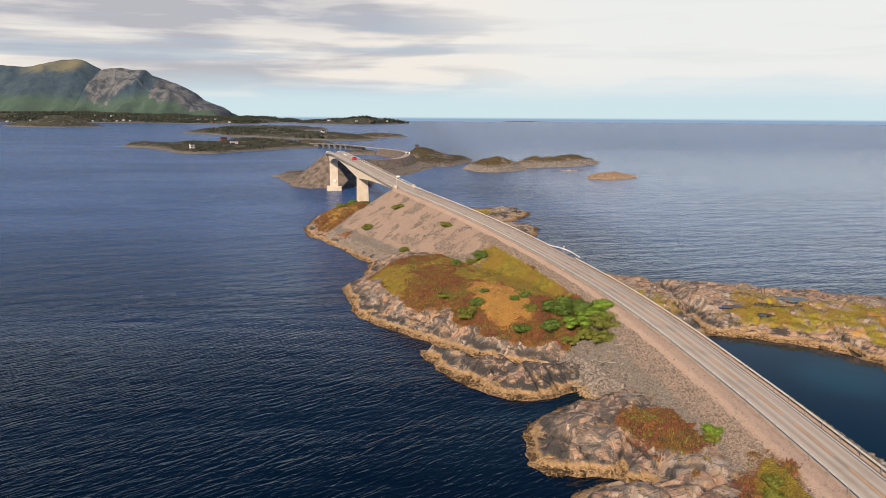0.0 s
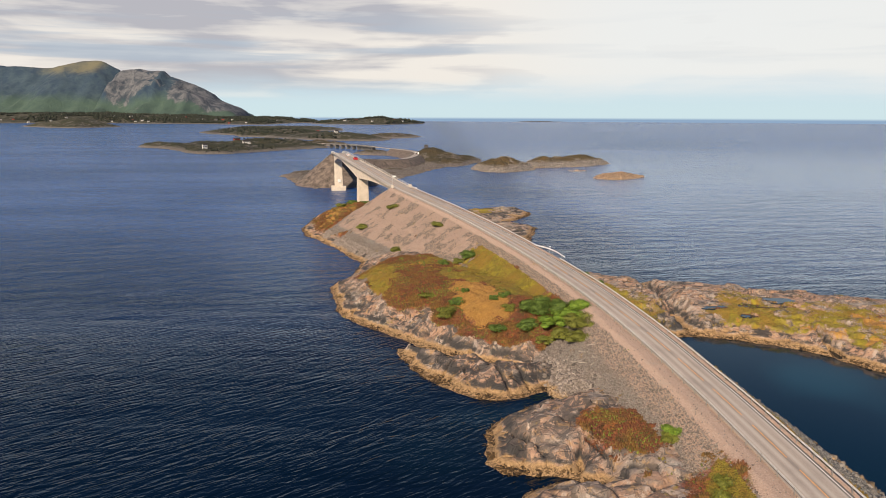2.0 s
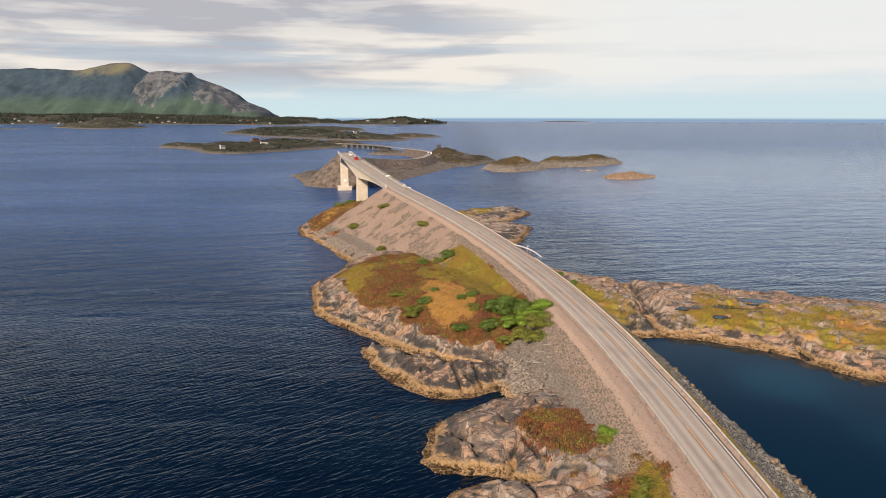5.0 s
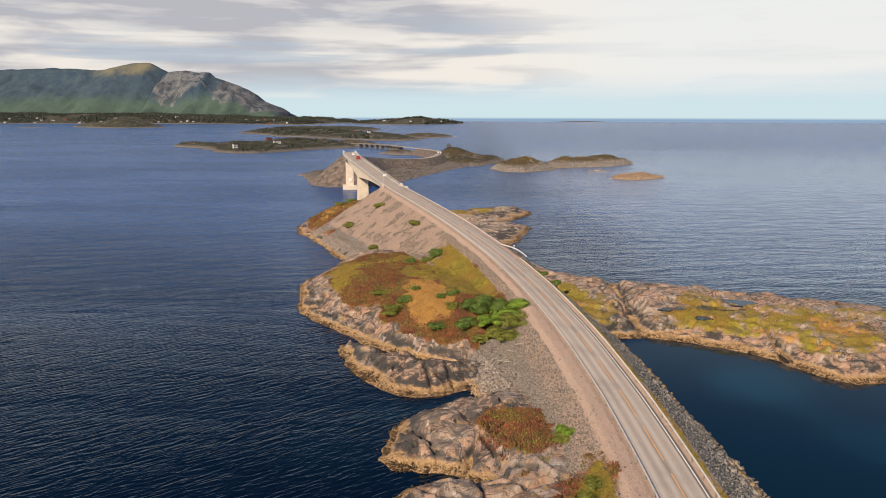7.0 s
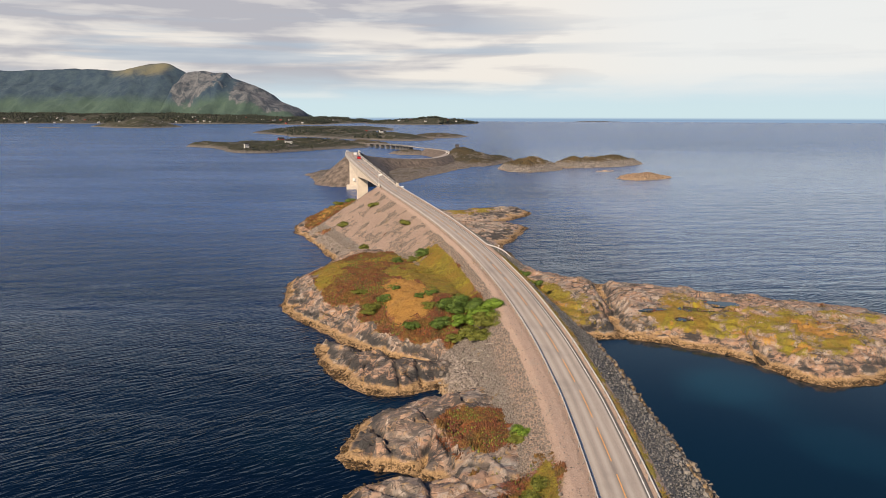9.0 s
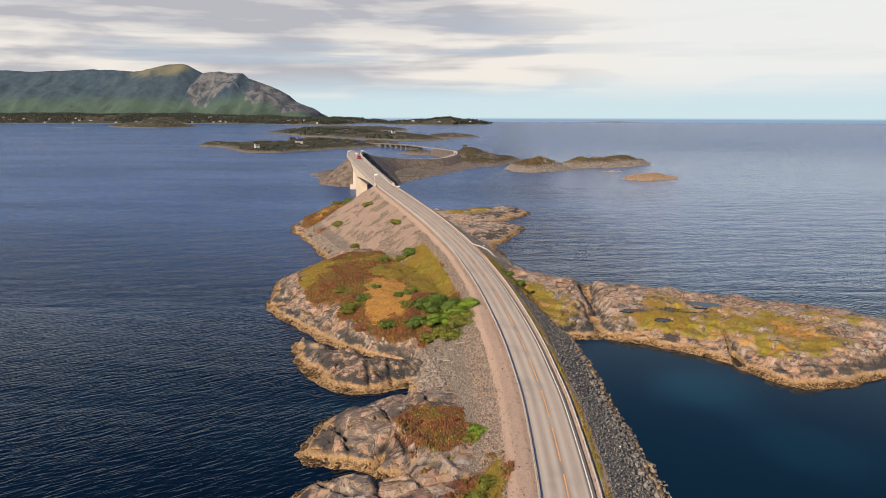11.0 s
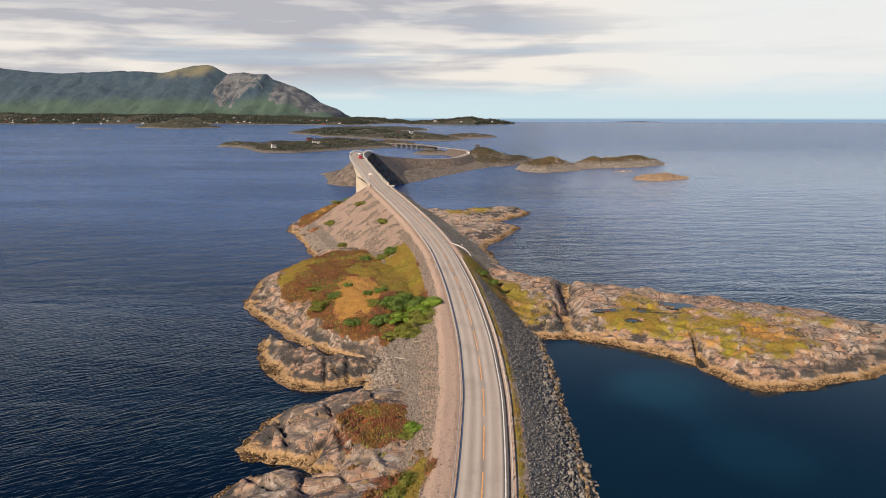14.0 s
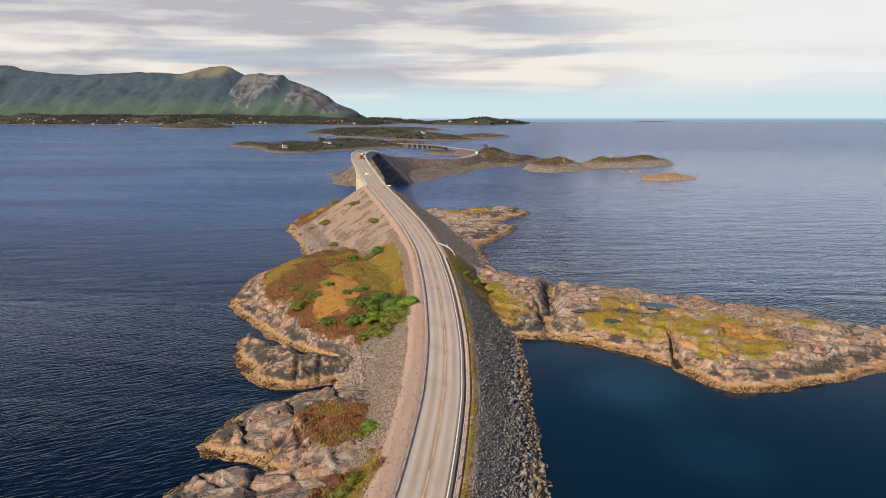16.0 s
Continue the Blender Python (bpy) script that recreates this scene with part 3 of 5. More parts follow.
    land = land + relief * np.where(land > 0.1, 1, 0.3) * (1 - 0.72 * heath) * soft(land, -0.2, 1.6) + heath * (0.45 * fbm(x, y, 3.2, 3, 81) + 0.2 * np.abs(fbm(x, y, 1.6, 2, 82)))
    far, side, zr, along = to_road(x, y, 0, NEAR_END)
    slope = np.where(side < 0, 1 / 1.5, np.where(y < 205, 1 / (1.16 + 0.26 * soft(y, 118, 88)), 1 / 1.45))
    bench = np.where(side < 0, 4.3 + 1.6 * soft(y, 160, 130), 4.6)
    bank = zr - 0.12 - np.maximum(0, far - bench) * slope
    bank = bank + fbm(x, y, 1.1, 2, 41) * 0.28 * soft(far - bench, 0.5, 3) + fbm(x, y, 6, 2, 43) * 0.5 * soft(far - bench, 1, 5)
    bank = np.where(far < WIDTH / 2 + 0.6, zr - 0.35, bank)
    ground = np.maximum(land, bank)
    made = soft(bank - land, -0.35, 0.35)
    slope_part = soft(far - bench, 0.4, 1.6)
    # what grows where
    n1, n2 = fbm(x, y, 8, 4, 51), fbm(x, y, 3, 3, 52)
    lawn = soft(oval(x, y, 1.5, 176, 9, 26, 14) + 0.25 * n2, 0.08, 0.35) * (side < 0) * soft(far, 6.5, 8.0)
    knoll = np.maximum(heath * (1 - made), lawn) * soft(ground, 2.0, 3.4) * soft(y + 5 * n1, 226, 210)
    green = knoll * np.clip(oval(x, y, -6, 182, 14, 26, 20) + 0.9 * oval(x, y, -37, 186, 6, 18, 10) + 0.55 * oval(x, y, -18, 205, 22, 6, 20) + 0.35 * n1, 0, 1)
    straw = knoll * np.clip(1.25 * oval(x, y, -11.3, 158, 5.2, 12, 14) + 0.45 * oval(x, y, -24, 200, 14, 8) + 0.4 * n2, 0, 1)
    heather = knoll
    for cx, cy, rx, ry, most in ((7.5, 100, 7, 6.2, 0.5), (12.8, 80.5, 3.4, 6.0, 2.0)):
        heather = np.maximum(heather, np.clip(oval(x, y, cx, cy, rx, ry, -15) * 1.3 + 0.35 * n2, 0, 1) * (made < most) * (ground > 2))
    green = np.maximum(green, np.clip(1.2 * oval(x, y, 14.2, 80.5, 2.8, 5.5) + 0.4 * n2, 0, 1) * soft(far, 6.8, 7.6))
    straw = np.maximum(straw, 0.8 * np.clip(soft(d["cape"], 3, 7) * soft(x, -50, -56) + 0.5 * n2 - 0.35, 0, 1) * (1 - made))
    cape = np.clip(soft(d["cape"], 3, 7) * soft(x, -50, -56) + 0.3 * n2, 0, 1) * (1 - made)
    heather, green = np.maximum(heather, cape), np.maximum(green, cape * soft(y, 330, 350))
    isle = np.clip(0.95 * oval(x, y, 54, 161, 11, 15, 0) + oval(x, y, 74, 149.5, 12, 13, -20) + 0.5 * oval(x, y, 91, 160, 8, 6) + 0.45 * n1 + 0.35 * n2 - 0.15, 0, 1) * soft(d["long"], 3, 5.5) * (x > 40) * (1 - soft(rift, 0.2, 0.5))
    verge = np.clip(oval(x, y, 20, 178, 7.5, 20, 28) + 0.35 * n2, 0, 1) * soft(far, 4.6, 5.4) * (side > 0) * (ground > 2.0)
    verge = np.maximum(verge, np.clip(oval(x, y, 2, 350, 14, 14) + 0.3 * n2, 0, 1) * soft(ground, 1.8, 2.6))
    strip = np.clip(soft(far, 3.9, 4.3) * soft(far, 5.7, 4.9) + 0.5 * n2 - 0.1, 0, 1) * (side > 0) * (y < 182) * soft(far, 3.8, 4.2)
    heather = np.maximum(heather, isle * 0.5)
    verge, straw = 1.0 * verge, np.maximum(straw, 0.6 * verge * soft(fbm(x, y, 4, 3, 59), 0.1, 0.4))
    green = np.maximum.reduce([green, isle * (0.55 + 0.45 * soft(fbm(x, y, 4.5, 3, 58), -0.3, 0.25)), verge, 0.7 * strip])
    straw = np.maximum(straw, 0.35 * strip)
    straw = np.maximum(straw, isle * soft(fbm(x, y, 5, 3, 57), 0.05, 0.4) * 0.8)
    rubble = made * slope_part * (side < 0) * (1 - 0.9 * lawn)
    fine_bank = soft(y, 185, 215) * soft(ground, 3.5, 6.5)
    # Right bank, covered with the darker-coloured rubble.
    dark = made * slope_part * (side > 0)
    gravel = np.maximum(made * (1 - slope_part), made * fine_bank * (side < 0) * 0.80)
    gravel = np.maximum(gravel, made * (side < 0) * soft(far, bench + 9, bench + 1) * 0.8)
    for cx, cy, rx, ry, turn in POOLS:
        hole = oval(x, y, cx, cy, rx, ry, turn) + 0.25 * n2
        level = float(np.median(ground[hole > 0.6])) - 0.12
        ground = np.where(hole > 0.55, np.minimum(ground, level - 0.22), np.where(hole > 0.42, np.maximum(np.minimum(ground, level + 0.3), level + 0.04), ground))
        green, straw = np.where(hole > 0.5, 0, green), np.where(hole > 0.5, 0, straw)
        POOL_LEVELS.append(level)
    green = green * (1 - 0.85 * soft(straw, 0.35, 0.6))
    lichen = 0.25 * soft(d["low"], 1.0, 3.0) * soft(ground, 0.9, 1.6) + 0.8 * oval(x, y, -11.5, 99, 3.5, 5) - 0.55 * soft(oval(x, y, -2, 84, 12, 5.5, 10) + 0.4 * n2, 0.15, 0.6) * soft(ground, 1.0, 1.8) + 0.45 * soft(x, 12, 4) * soft(y, 240, 220) - 0.35 * soft(d["hook"], 0, 2)
    keep = ground > -1.4
    ob = sheet("ground", x, y, np.maximum(ground, -2.5), M_GROUND, keep, (("cover_plants", (heather, green, straw)), ("cover_stones", (rubble, gravel, dark)), ("cleft", cleft * (1 - made)), ("block", block), ("lichen", lichen)))
    tagged(ob, "pink-grey shore rock with heather, grass and rubble road banks", "ground", kind="structure")
    return x, y, ground, dict(heather=heather * (1 - np.maximum(green, straw)), green=green, straw=straw, rubble=rubble, dark=dark, gravel=gravel)


GX, GY, GZ, COVER = near_land()
PLANTS = soft(np.maximum.reduce([COVER["heather"], COVER["green"], COVER["straw"]]), 0.25, 0.5)
COVER["loose"] = COVER["rubble"] * (1 - PLANTS) * (1 - 0.62 * soft(GY, 185, 215) * soft(GZ, 3.0, 5.0))


def sea():
    ring = np.r_[np.linspace(0, 320, 60), np.geomspace(340, 4980, 50)]
    turn = np.linspace(0, 2 * math.pi, 181)
    r, a = np.meshgrid(ring, turn, indexing="ij")
    x, y = 40 + r * np.sin(a), 120 + r * np.cos(a)
    far = np.hypot(x, y)
    k = np.where(far > 4980, 4980 / far, 1)
    x, y = x * k, y * k
    shallow_sky_fill = 0.70 * np.clip(oval(x, y, 52, 128, 11, 12) + oval(x, y, 62, 104, 11, 12) * 0.7, 0, 1) ** 1.5
    shallow_sky_fill = np.maximum(shallow_sky_fill, 0.15 * np.clip(oval(x, y, -10, 112, 9, 5) + oval(x, y, -22, 100, 8, 8) * 0.5, 0, 1))
    # Wide lagoon tint: reflected sky brightness put into the base colour.
    shallow_sky_fill = np.maximum(shallow_sky_fill, 0.20 * soft(oval(x, y, 68, 96, 60, 66, 20), 0.1, 0.7))
    lee = 1 - 0.45 * soft(y, 150, 400) + 0.42 * soft(y, 900, 2600)
    lee = lee * (1 - 0.96 * soft(oval(x, y, 68, 96, 60, 66, 20), 0.12, 0.6))
    # Grows away from the near shore: paler base colour, rougher surface.
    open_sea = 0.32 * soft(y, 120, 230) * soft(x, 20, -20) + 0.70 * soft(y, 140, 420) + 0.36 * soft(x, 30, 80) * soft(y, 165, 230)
    calm = soft(x, 10, 80) * soft(y, 130, 210) * (1 - 0.8 * soft(y, 500, 1300))
    ob = sheet("water", x, y, np.zeros_like(x), M_WATER, attributes=(("shallow_sky_fill", shallow_sky_fill), ("lee", lee), ("open_sea", open_sea), ("calm", calm)))
    tagged(ob, "dark blue rippled sea reaching the horizon", "sea", kind="structure")


sea()


# ---- the road ----
def ribbon(name, first, last, offset, width, lift, mat, parent=None, label="", thick=0.0, across=False, step=1):
    """A strip along the road, its middle offset metres to the right of the road's centre."""
    verts, faces, values = [], [], []
    cuts = np.linspace(-width / 2, width / 2, 13 if across else 2)
    stations = list(range(first, last + 1, step))
    for i in stations:
        for c in cuts:
            verts.append((LINE[i, 0] + SIDE[i, 0] * (offset + c), LINE[i, 1] + SIDE[i, 1] * (offset + c), LINE[i, 2] + lift))
            values.append(offset + c)
    n = len(cuts)
    for k in range(len(stations) - 1):
        for j in range(n - 1):
            faces.append((k * n + j, k * n + j + 1, (k + 1) * n + j + 1, (k + 1) * n + j))
    if thick:
        base = len(verts)
        verts += [(v[0], v[1], v[2] - thick) for v in verts]
        for k in range(len(stations) - 1):
            a, b = k * n, (k + 1) * n
            faces += [(a, b, base + b, base + a), (a + n - 1, base + a + n - 1, base + b + n - 1, b + n - 1)]
        e = (len(stations) - 1) * n
        faces += [(j, base + j, base + j + 1, j + 1) for j in range(n - 1)] + [(e + j, e + j + 1, base + e + j + 1, base + e + j) for j in range(n - 1)]
        values += values
    ob = link(name, verts, faces, mat, parent, label)
    if across:
        ob.data.attributes.new("across", "FLOAT", "POINT").data.foreach_set("value", values)
    return ob


def road():
    ob = ribbon("road", 5, len(LINE) - 2, 0.0, WIDTH, 0.0, M_ASPHALT, thick=0.4, across=True)
    tagged(ob, "worn grey two-lane asphalt road with yellow centre dashes", "road", kind="structure")
    ribbon("edge_line", 6, FAR_END + 60, 2.75, 0.16, 0.006, M_WHITE, ob, "white painted edge line")
    ribbon("edge_line", 6, FAR_END + 60, -2.95, 0.09, 0.006, M_WHITE, ob, "white painted edge line")
    for i in range(station(84.0) % 12 + 12, NEAR_END + 150, 12):
        ribbon("dash", i, i + 9, 0.0, 0.16, 0.006, M_YELLOW, ob)
    return ob


road()


# ---- finding the ground ----
def ground_at(x, y):
    j = int(np.clip(round((x - GX[0, 0]) / STEP), 0, GX.shape[1] - 1))
    i = int(np.clip(round((y - GY[0, 0]) / STEP), 0, GX.shape[0] - 1))
    return float(GZ[i, j])


def empty(name, at=(0, 0, 0), turn=0.0):
    ob = new(name)
    ob.matrix_world = pose(*at, 0, 0, turn)
    return ob


# ---- guard rails ----
def off_line(first, last, offset, lift=0.0, step=1):
    i = np.arange(first, last + 1, step)
    return np.stack([LINE[i, 0] + SIDE[i, 0] * offset, LINE[i, 1] + SIDE[i, 1] * offset, LINE[i, 2] + lift], 1)


def extrude(name, line, profile, mat, parent, label=""):
    """A closed profile of (across, up) drawn along a line of places."""
    ahead = np.gradient(line, axis=0)
    side = np.stack([ahead[:, 1], -ahead[:, 0]], 1) / np.hypot(ahead[:, 0], ahead[:, 1])[:, None]
    verts, n = [], len(profile)
    for p, s in zip(line, side):
        verts += [(p[0] + s[0] * a, p[1] + s[1] * a, p[2] + b) for a, b in profile]
    faces = [(k * n + j, k * n + (j + 1) % n, (k + 1) * n + (j + 1) % n, (k + 1) * n + j) for k in range(len(line) - 1) for j in range(n)]
    faces += [tuple(range(n - 1, -1, -1)), tuple(range((len(line) - 1) * n, len(line) * n))]
    return link(name, verts, faces, mat, parent, label)


BEAM = [(0.00, 0.44), (0.05, 0.48), (0.05, 0.54), (0.00, 0.58), (0.00, 0.62), (0.05, 0.66), (0.05, 0.72), (0.00, 0.76), (-0.03, 0.74), (-0.03, 0.46)]


def post_mesh():
    bm = bmesh.new()
    box(bm, (0.09, 0.13, 1.15), (0, 0, 0.17), 0.012)
    me = bpy.data.meshes.new("post")
    bm.to_mesh(me)
    bm.free()
    me.materials.append(M_POST)
    return me


POST = post_mesh()


def guard_rail(line, face, every=4):
    """face: which way the beam bulges, 1 or -1."""
    rail = tagged(new("guard_rail"), "galvanised steel guard rail on short posts beside the road", "guard rail", "road guard rails")
    extrude("beam", line, [(face * a, b) for a, b in BEAM], M_STEEL, rail)
    for p in line[2::every]:
        ob = new("post", POST)
        ob.parent, ob.matrix_world = rail, pose(p[0], p[1], p[2])
    return rail


guard_rail(off_line(2, NEAR_END - 1, -3.45), 1)
guard_rail(off_line(2, station(179.5), 3.6), -1)
flare = smooth_line([(13.2, 185.2, 12.0), (11.6, 189.4, 12.7), (9.4, 192.6, 13.2), *[tuple(p) for p in off_line(station(194), station(198), 3.6, 0, 2)]], 1.0)
guard_rail(np.vstack([flare, off_line(station(198) + 1, NEAR_END - 1, 3.6)]), -1)


# ---- the bridge ----
PIER_A, PIER_B = station(355.0), station(473.0)


def girder_depth(i):
    if i <= PIER_A:
        return 2.2 + 4.4 * ((i - NEAR_END) / (PIER_A - NEAR_END)) ** 2
    if i <= PIER_B:
        return 2.5 + 4.1 * abs(2 * (i - PIER_A) / (PIER_B - PIER_A) - 1) ** 2
    return 2.0 + 4.6 * max(0.0, 1 - (i - PIER_B) / (FAR_END - PIER_B)) ** 2


def lofted(name, rings, mat, parent, label=""):
    n = len(rings[0])
    verts = [v for r in rings for v in r]
    faces = [(k * n + j, (k + 1) * n + j, (k + 1) * n + (j + 1) % n, k * n + (j + 1) % n) for k in range(len(rings) - 1) for j in range(n)]
    faces += [tuple(range(n)), tuple(range(len(rings) * n - 1, (len(rings) - 1) * n - 1, -1))]
    return link(name, verts, faces, mat, parent, label)


def across(i, a, z):
    return (LINE[i, 0] + SIDE[i, 0] * a, LINE[i, 1] + SIDE[i, 1] * a, z)


def bridge():
    top = tagged(new("bridge"), "pale concrete cantilever road bridge arching over the sound", "bridge")
    span = range(NEAR_END, FAR_END + 1)
    slab = []
    for i in span:
        z = LINE[i, 2]
        slab.append([across(i, a, z + b) for a, b in ((-4.1, -0.03), (-3.3, -0.03), (-3.3, -0.41), (3.3, -0.41), (3.3, -0.03), (4.1, -0.03), (4.1, -0.45), (2.6, -0.85), (-2.6, -0.85), (-4.1, -0.45))])
    lofted("deck", slab, M_CONCRETE, top)
    box_girder = []
    for i in span:
        z, d = LINE[i, 2], girder_depth(i)
        box_girder.append([across(i, a, z - b) for a, b in ((-2.6, 0.8), (2.6, 0.8), (2.35, d), (-2.35, d))])
    lofted("girder", box_girder, M_CONCRETE, top)
    for s in (-1, 1):
        kerb = [(s * a, b) for a, b in ((3.66, -0.1), (3.66, 0.12), (3.71, 0.17), (4.04, 0.17), (4.14, 0.12), (4.14, -0.55), (4.10, -0.55), (4.05, -0.1))]
        extrude("kerb", off_line(NEAR_END, FAR_END, 0.0), kerb, M_KERB, top, "grey concrete edge kerb")
        railing = new("railing")
        railing.parent = top
        tagged(railing, "steel bridge railing")
        for h, w in ((0.58, 0.07), (0.98, 0.06)):
            extrude("rail", off_line(NEAR_END, FAR_END, s * 3.85), [(-w / 2, h), (w / 2, h), (w / 2, h + 0.08), (-w / 2, h + 0.08)], M_STEEL, railing)
        for p in off_line(NEAR_END + 1, FAR_END, s * 3.85, 0.3, 4):
            ob = new("post", BRIDGE_POST)
            ob.parent, ob.matrix_world = railing, pose(p[0], p[1], p[2])
    for i, foot in ((PIER_A, 4.5), (PIER_B, -3.0)):
        turn = math.degrees(math.atan2(SIDE[i, 1], SIDE[i, 0]))
        height = LINE[i, 2] - girder_depth(i) + 0.35 - foot
        bm = bmesh.new()
        box(bm, (5.0, 3.4, height), (0, 0, height / 2), 0.18)
        for v in bm.verts:
            k = 1 + 0.10 * (1 - v.co.z / height)
            v.co.x, v.co.y = v.co.x * k, v.co.y * k
        pier = part("pier", bm, M_CONCRETE, top)
        pier.matrix_world = pose(LINE[i, 0], LINE[i, 1], foot, 0, 0, turn)
        if i != PIER_A:
            bm = bmesh.new()
            box(bm, (9.5, 7.0, 5.2), (0, 0, 0.3), 0.3)
            part("footing", bm, M_CONCRETE, top).matrix_world = pose(LINE[i, 0], LINE[i, 1], 0, 0, 0, turn)
        if i == PIER_B:
            bm = bmesh.new()
            box(bm, (1.9, 0.5, 2.0), (0, 0, 0), 0.06)
            p = pose(LINE[i, 0], LINE[i, 1], 0, 0, 0, turn) @ Vector((0.4, -2.1, 6.4))
            part("marker_box", bm, M_WHITE, top, "white navigation marker box").matrix_world = pose(*p, 0, 0, turn)
    for i in (NEAR_END, FAR_END):
        bm = bmesh.new()
        box(bm, (8.3, 2.4, 4.6), (0, 0, 0), 0.1)
        turn = math.degrees(math.atan2(SIDE[i, 1], SIDE[i, 0]))
        part("abutment", bm, M_CONCRETE, top).matrix_world = pose(LINE[i, 0], LINE[i, 1], LINE[i, 2] - 2.75, 0, 0, turn)
    for s in (-1, 1):
        bm = bmesh.new()
        box(bm, (0.55, 2.2, 1.5), (0, 0, 0), 0.06)
        p = across(NEAR_END - 1, s * 3.95, LINE[NEAR_END, 2] + 0.3)
        part("end_block", bm, M_CONCRETE, top).matrix_world = pose(*p, 0, 0, 20)


def bridge_post():
    bm = bmesh.new()
    box(bm, (0.10, 0.10, 0.9), (0, 0, 0.42), 0.012)
    me = bpy.data.meshes.new("post")
    bm.to_mesh(me)
    bm.free()
    me.materials.append(M_STEEL)
    return me


BRIDGE_POST = bridge_post()
bridge()


# ---- far land ----
def far_material(name, rock, plants, stripe, low=1.6, high=4.2):
    """Low far land: plants above, bare rock and weed along the shore."""
    n = material(name, 0.92)
    z = n.add("ShaderNodeSeparateXYZ")
    n.put(n.place, z.inputs[0])
    mid, fine = n.noise(n.place, 0.06, 5, 0.65, 0.4), n.noise(n.place, 0.5, 5, 0.7)
    up = n.math("ADD", z.outputs[2], n.math("MULTIPLY", n.math("SUBTRACT", mid, 0.5), 5.0))
    c = n.mix(n.ramp(fine, 0.35, 0.65), tuple(v * 0.6 for v in plants), tuple(v * 1.5 for v in plants))
    c = n.mix(n.ramp(mid, 0.45, 0.65), c, tuple(v * w for v, w in zip(plants, (1.7, 1.45, 1.4))))
    stone = n.mix(n.ramp(fine, 0.35, 0.7), tuple(v * 0.55 for v in rock), tuple(v * 1.25 for v in rock))
    c = n.mix(n.ramp(n.noise(n.place, 0.055, 8, 0.74, 0.6), 0.53, 0.58, 0.0, 0.8), c, stone)
    c = n.mix(n.ramp(up, low, high, 1.0, 0.0), c, stone)
    c = n.mix(n.ramp(up, -0.6, 1.2, 0.85, 0.0), c, stripe)
    return finish(n, c, n.bump(n.math("ADD", fine, n.noise(n.place, 0.16, 5, 0.7)), 1.0, 3.5))


M_ISLE = far_material("isle_heath", (0.235, 0.20, 0.17), (0.050, 0.042, 0.018), (0.30, 0.22, 0.135))
M_WOODED = far_material("wooded_shore", (0.20, 0.178, 0.150), (0.030, 0.032, 0.014), (0.21, 0.17, 0.12))
M_SKERRY = far_material("bare_skerry", (0.50, 0.34, 0.21), (0.30, 0.18, 0.09), (0.48, 0.32, 0.17))
M_ISLET = far_material("islet_heath", (0.33, 0.285, 0.24), (0.085, 0.062, 0.022), (0.34, 0.24, 0.14), 3.2, 6.6)
M_BANK = plain("far_bank_gravel", (0.150, 0.118, 0.098), 0.95, 0, 0.40, 0.30)


def island(name, outline, height, run, step, mat, label, category="island", rough=0.42, bank=None, seed=1, peaks=()):
    o = np.array(outline, float)
    lo, hi = o.min(0) - 8, o.max(0) + 8
    x, y = np.meshgrid(np.arange(lo[0], hi[0], step), np.arange(lo[1], hi[1], step))
    size = max(8.0, run * 1.2)
    d = inside(x + 0.35 * size * fbm(x, y, size, 3, seed), y + 0.35 * size * fbm(x, y, size, 3, seed + 1), outline)
    z = swell_up(d, height, run, 1.1)
    z = np.where(z > 0, z * (1 + rough * 2.2 * fbm(x, y, size * 1.8, 4, seed + 2)) + rough * (2.0 + 0.22 * height) * ridged(x, y, size * 0.8, 5, seed + 3) * soft(d, 0, run * 0.5) + rough * 2.2 * fbm(x, y, size * 0.3, 4, seed + 5) * soft(d, 0, run * 0.3), z)
    for cx, cy, rx, ry, h in peaks:
        z = z + h * np.exp(-(((x - cx) / rx) ** 2) - ((y - cy) / ry) ** 2) * soft(d, 0, 8)
    if bank:
        far, side, zr, along = to_road(x, y, *bank)
        b = zr - 0.15 - np.maximum(0, far - 5.0) / 1.6
        b = np.where(far < 4.2, zr - 0.42, b)
        z = np.maximum(z, b)
    ob = sheet(name, x, y, np.maximum(z, -1.5), mat, z > -1.0)
    return tagged(ob, label, category)


LANDING = [(-143, 578), (-136, 566), (-126, 534), (-112, 505), (-100, 485), (-79, 488), (-57, 518), (-43, 572), (-27, 621), (-19, 652), (-2, 690), (0, 704), (-20, 735), (-52, 745), (-62, 710), (-90, 680), (-118, 650), (-140, 610)]
HILL = [(-36, 726), (-14.5, 696), (2.3, 690), (14.8, 712), (30, 752), (36, 790), (12, 826), (-30, 880), (-70, 905), (-72, 880), (-52, 830), (-46, 770)]
landing = island("island", LANDING, 2.3, 6, 1.2, M_ISLE, "low grey-brown island carrying the far end of the bridge", seed=3, rough=0.30)


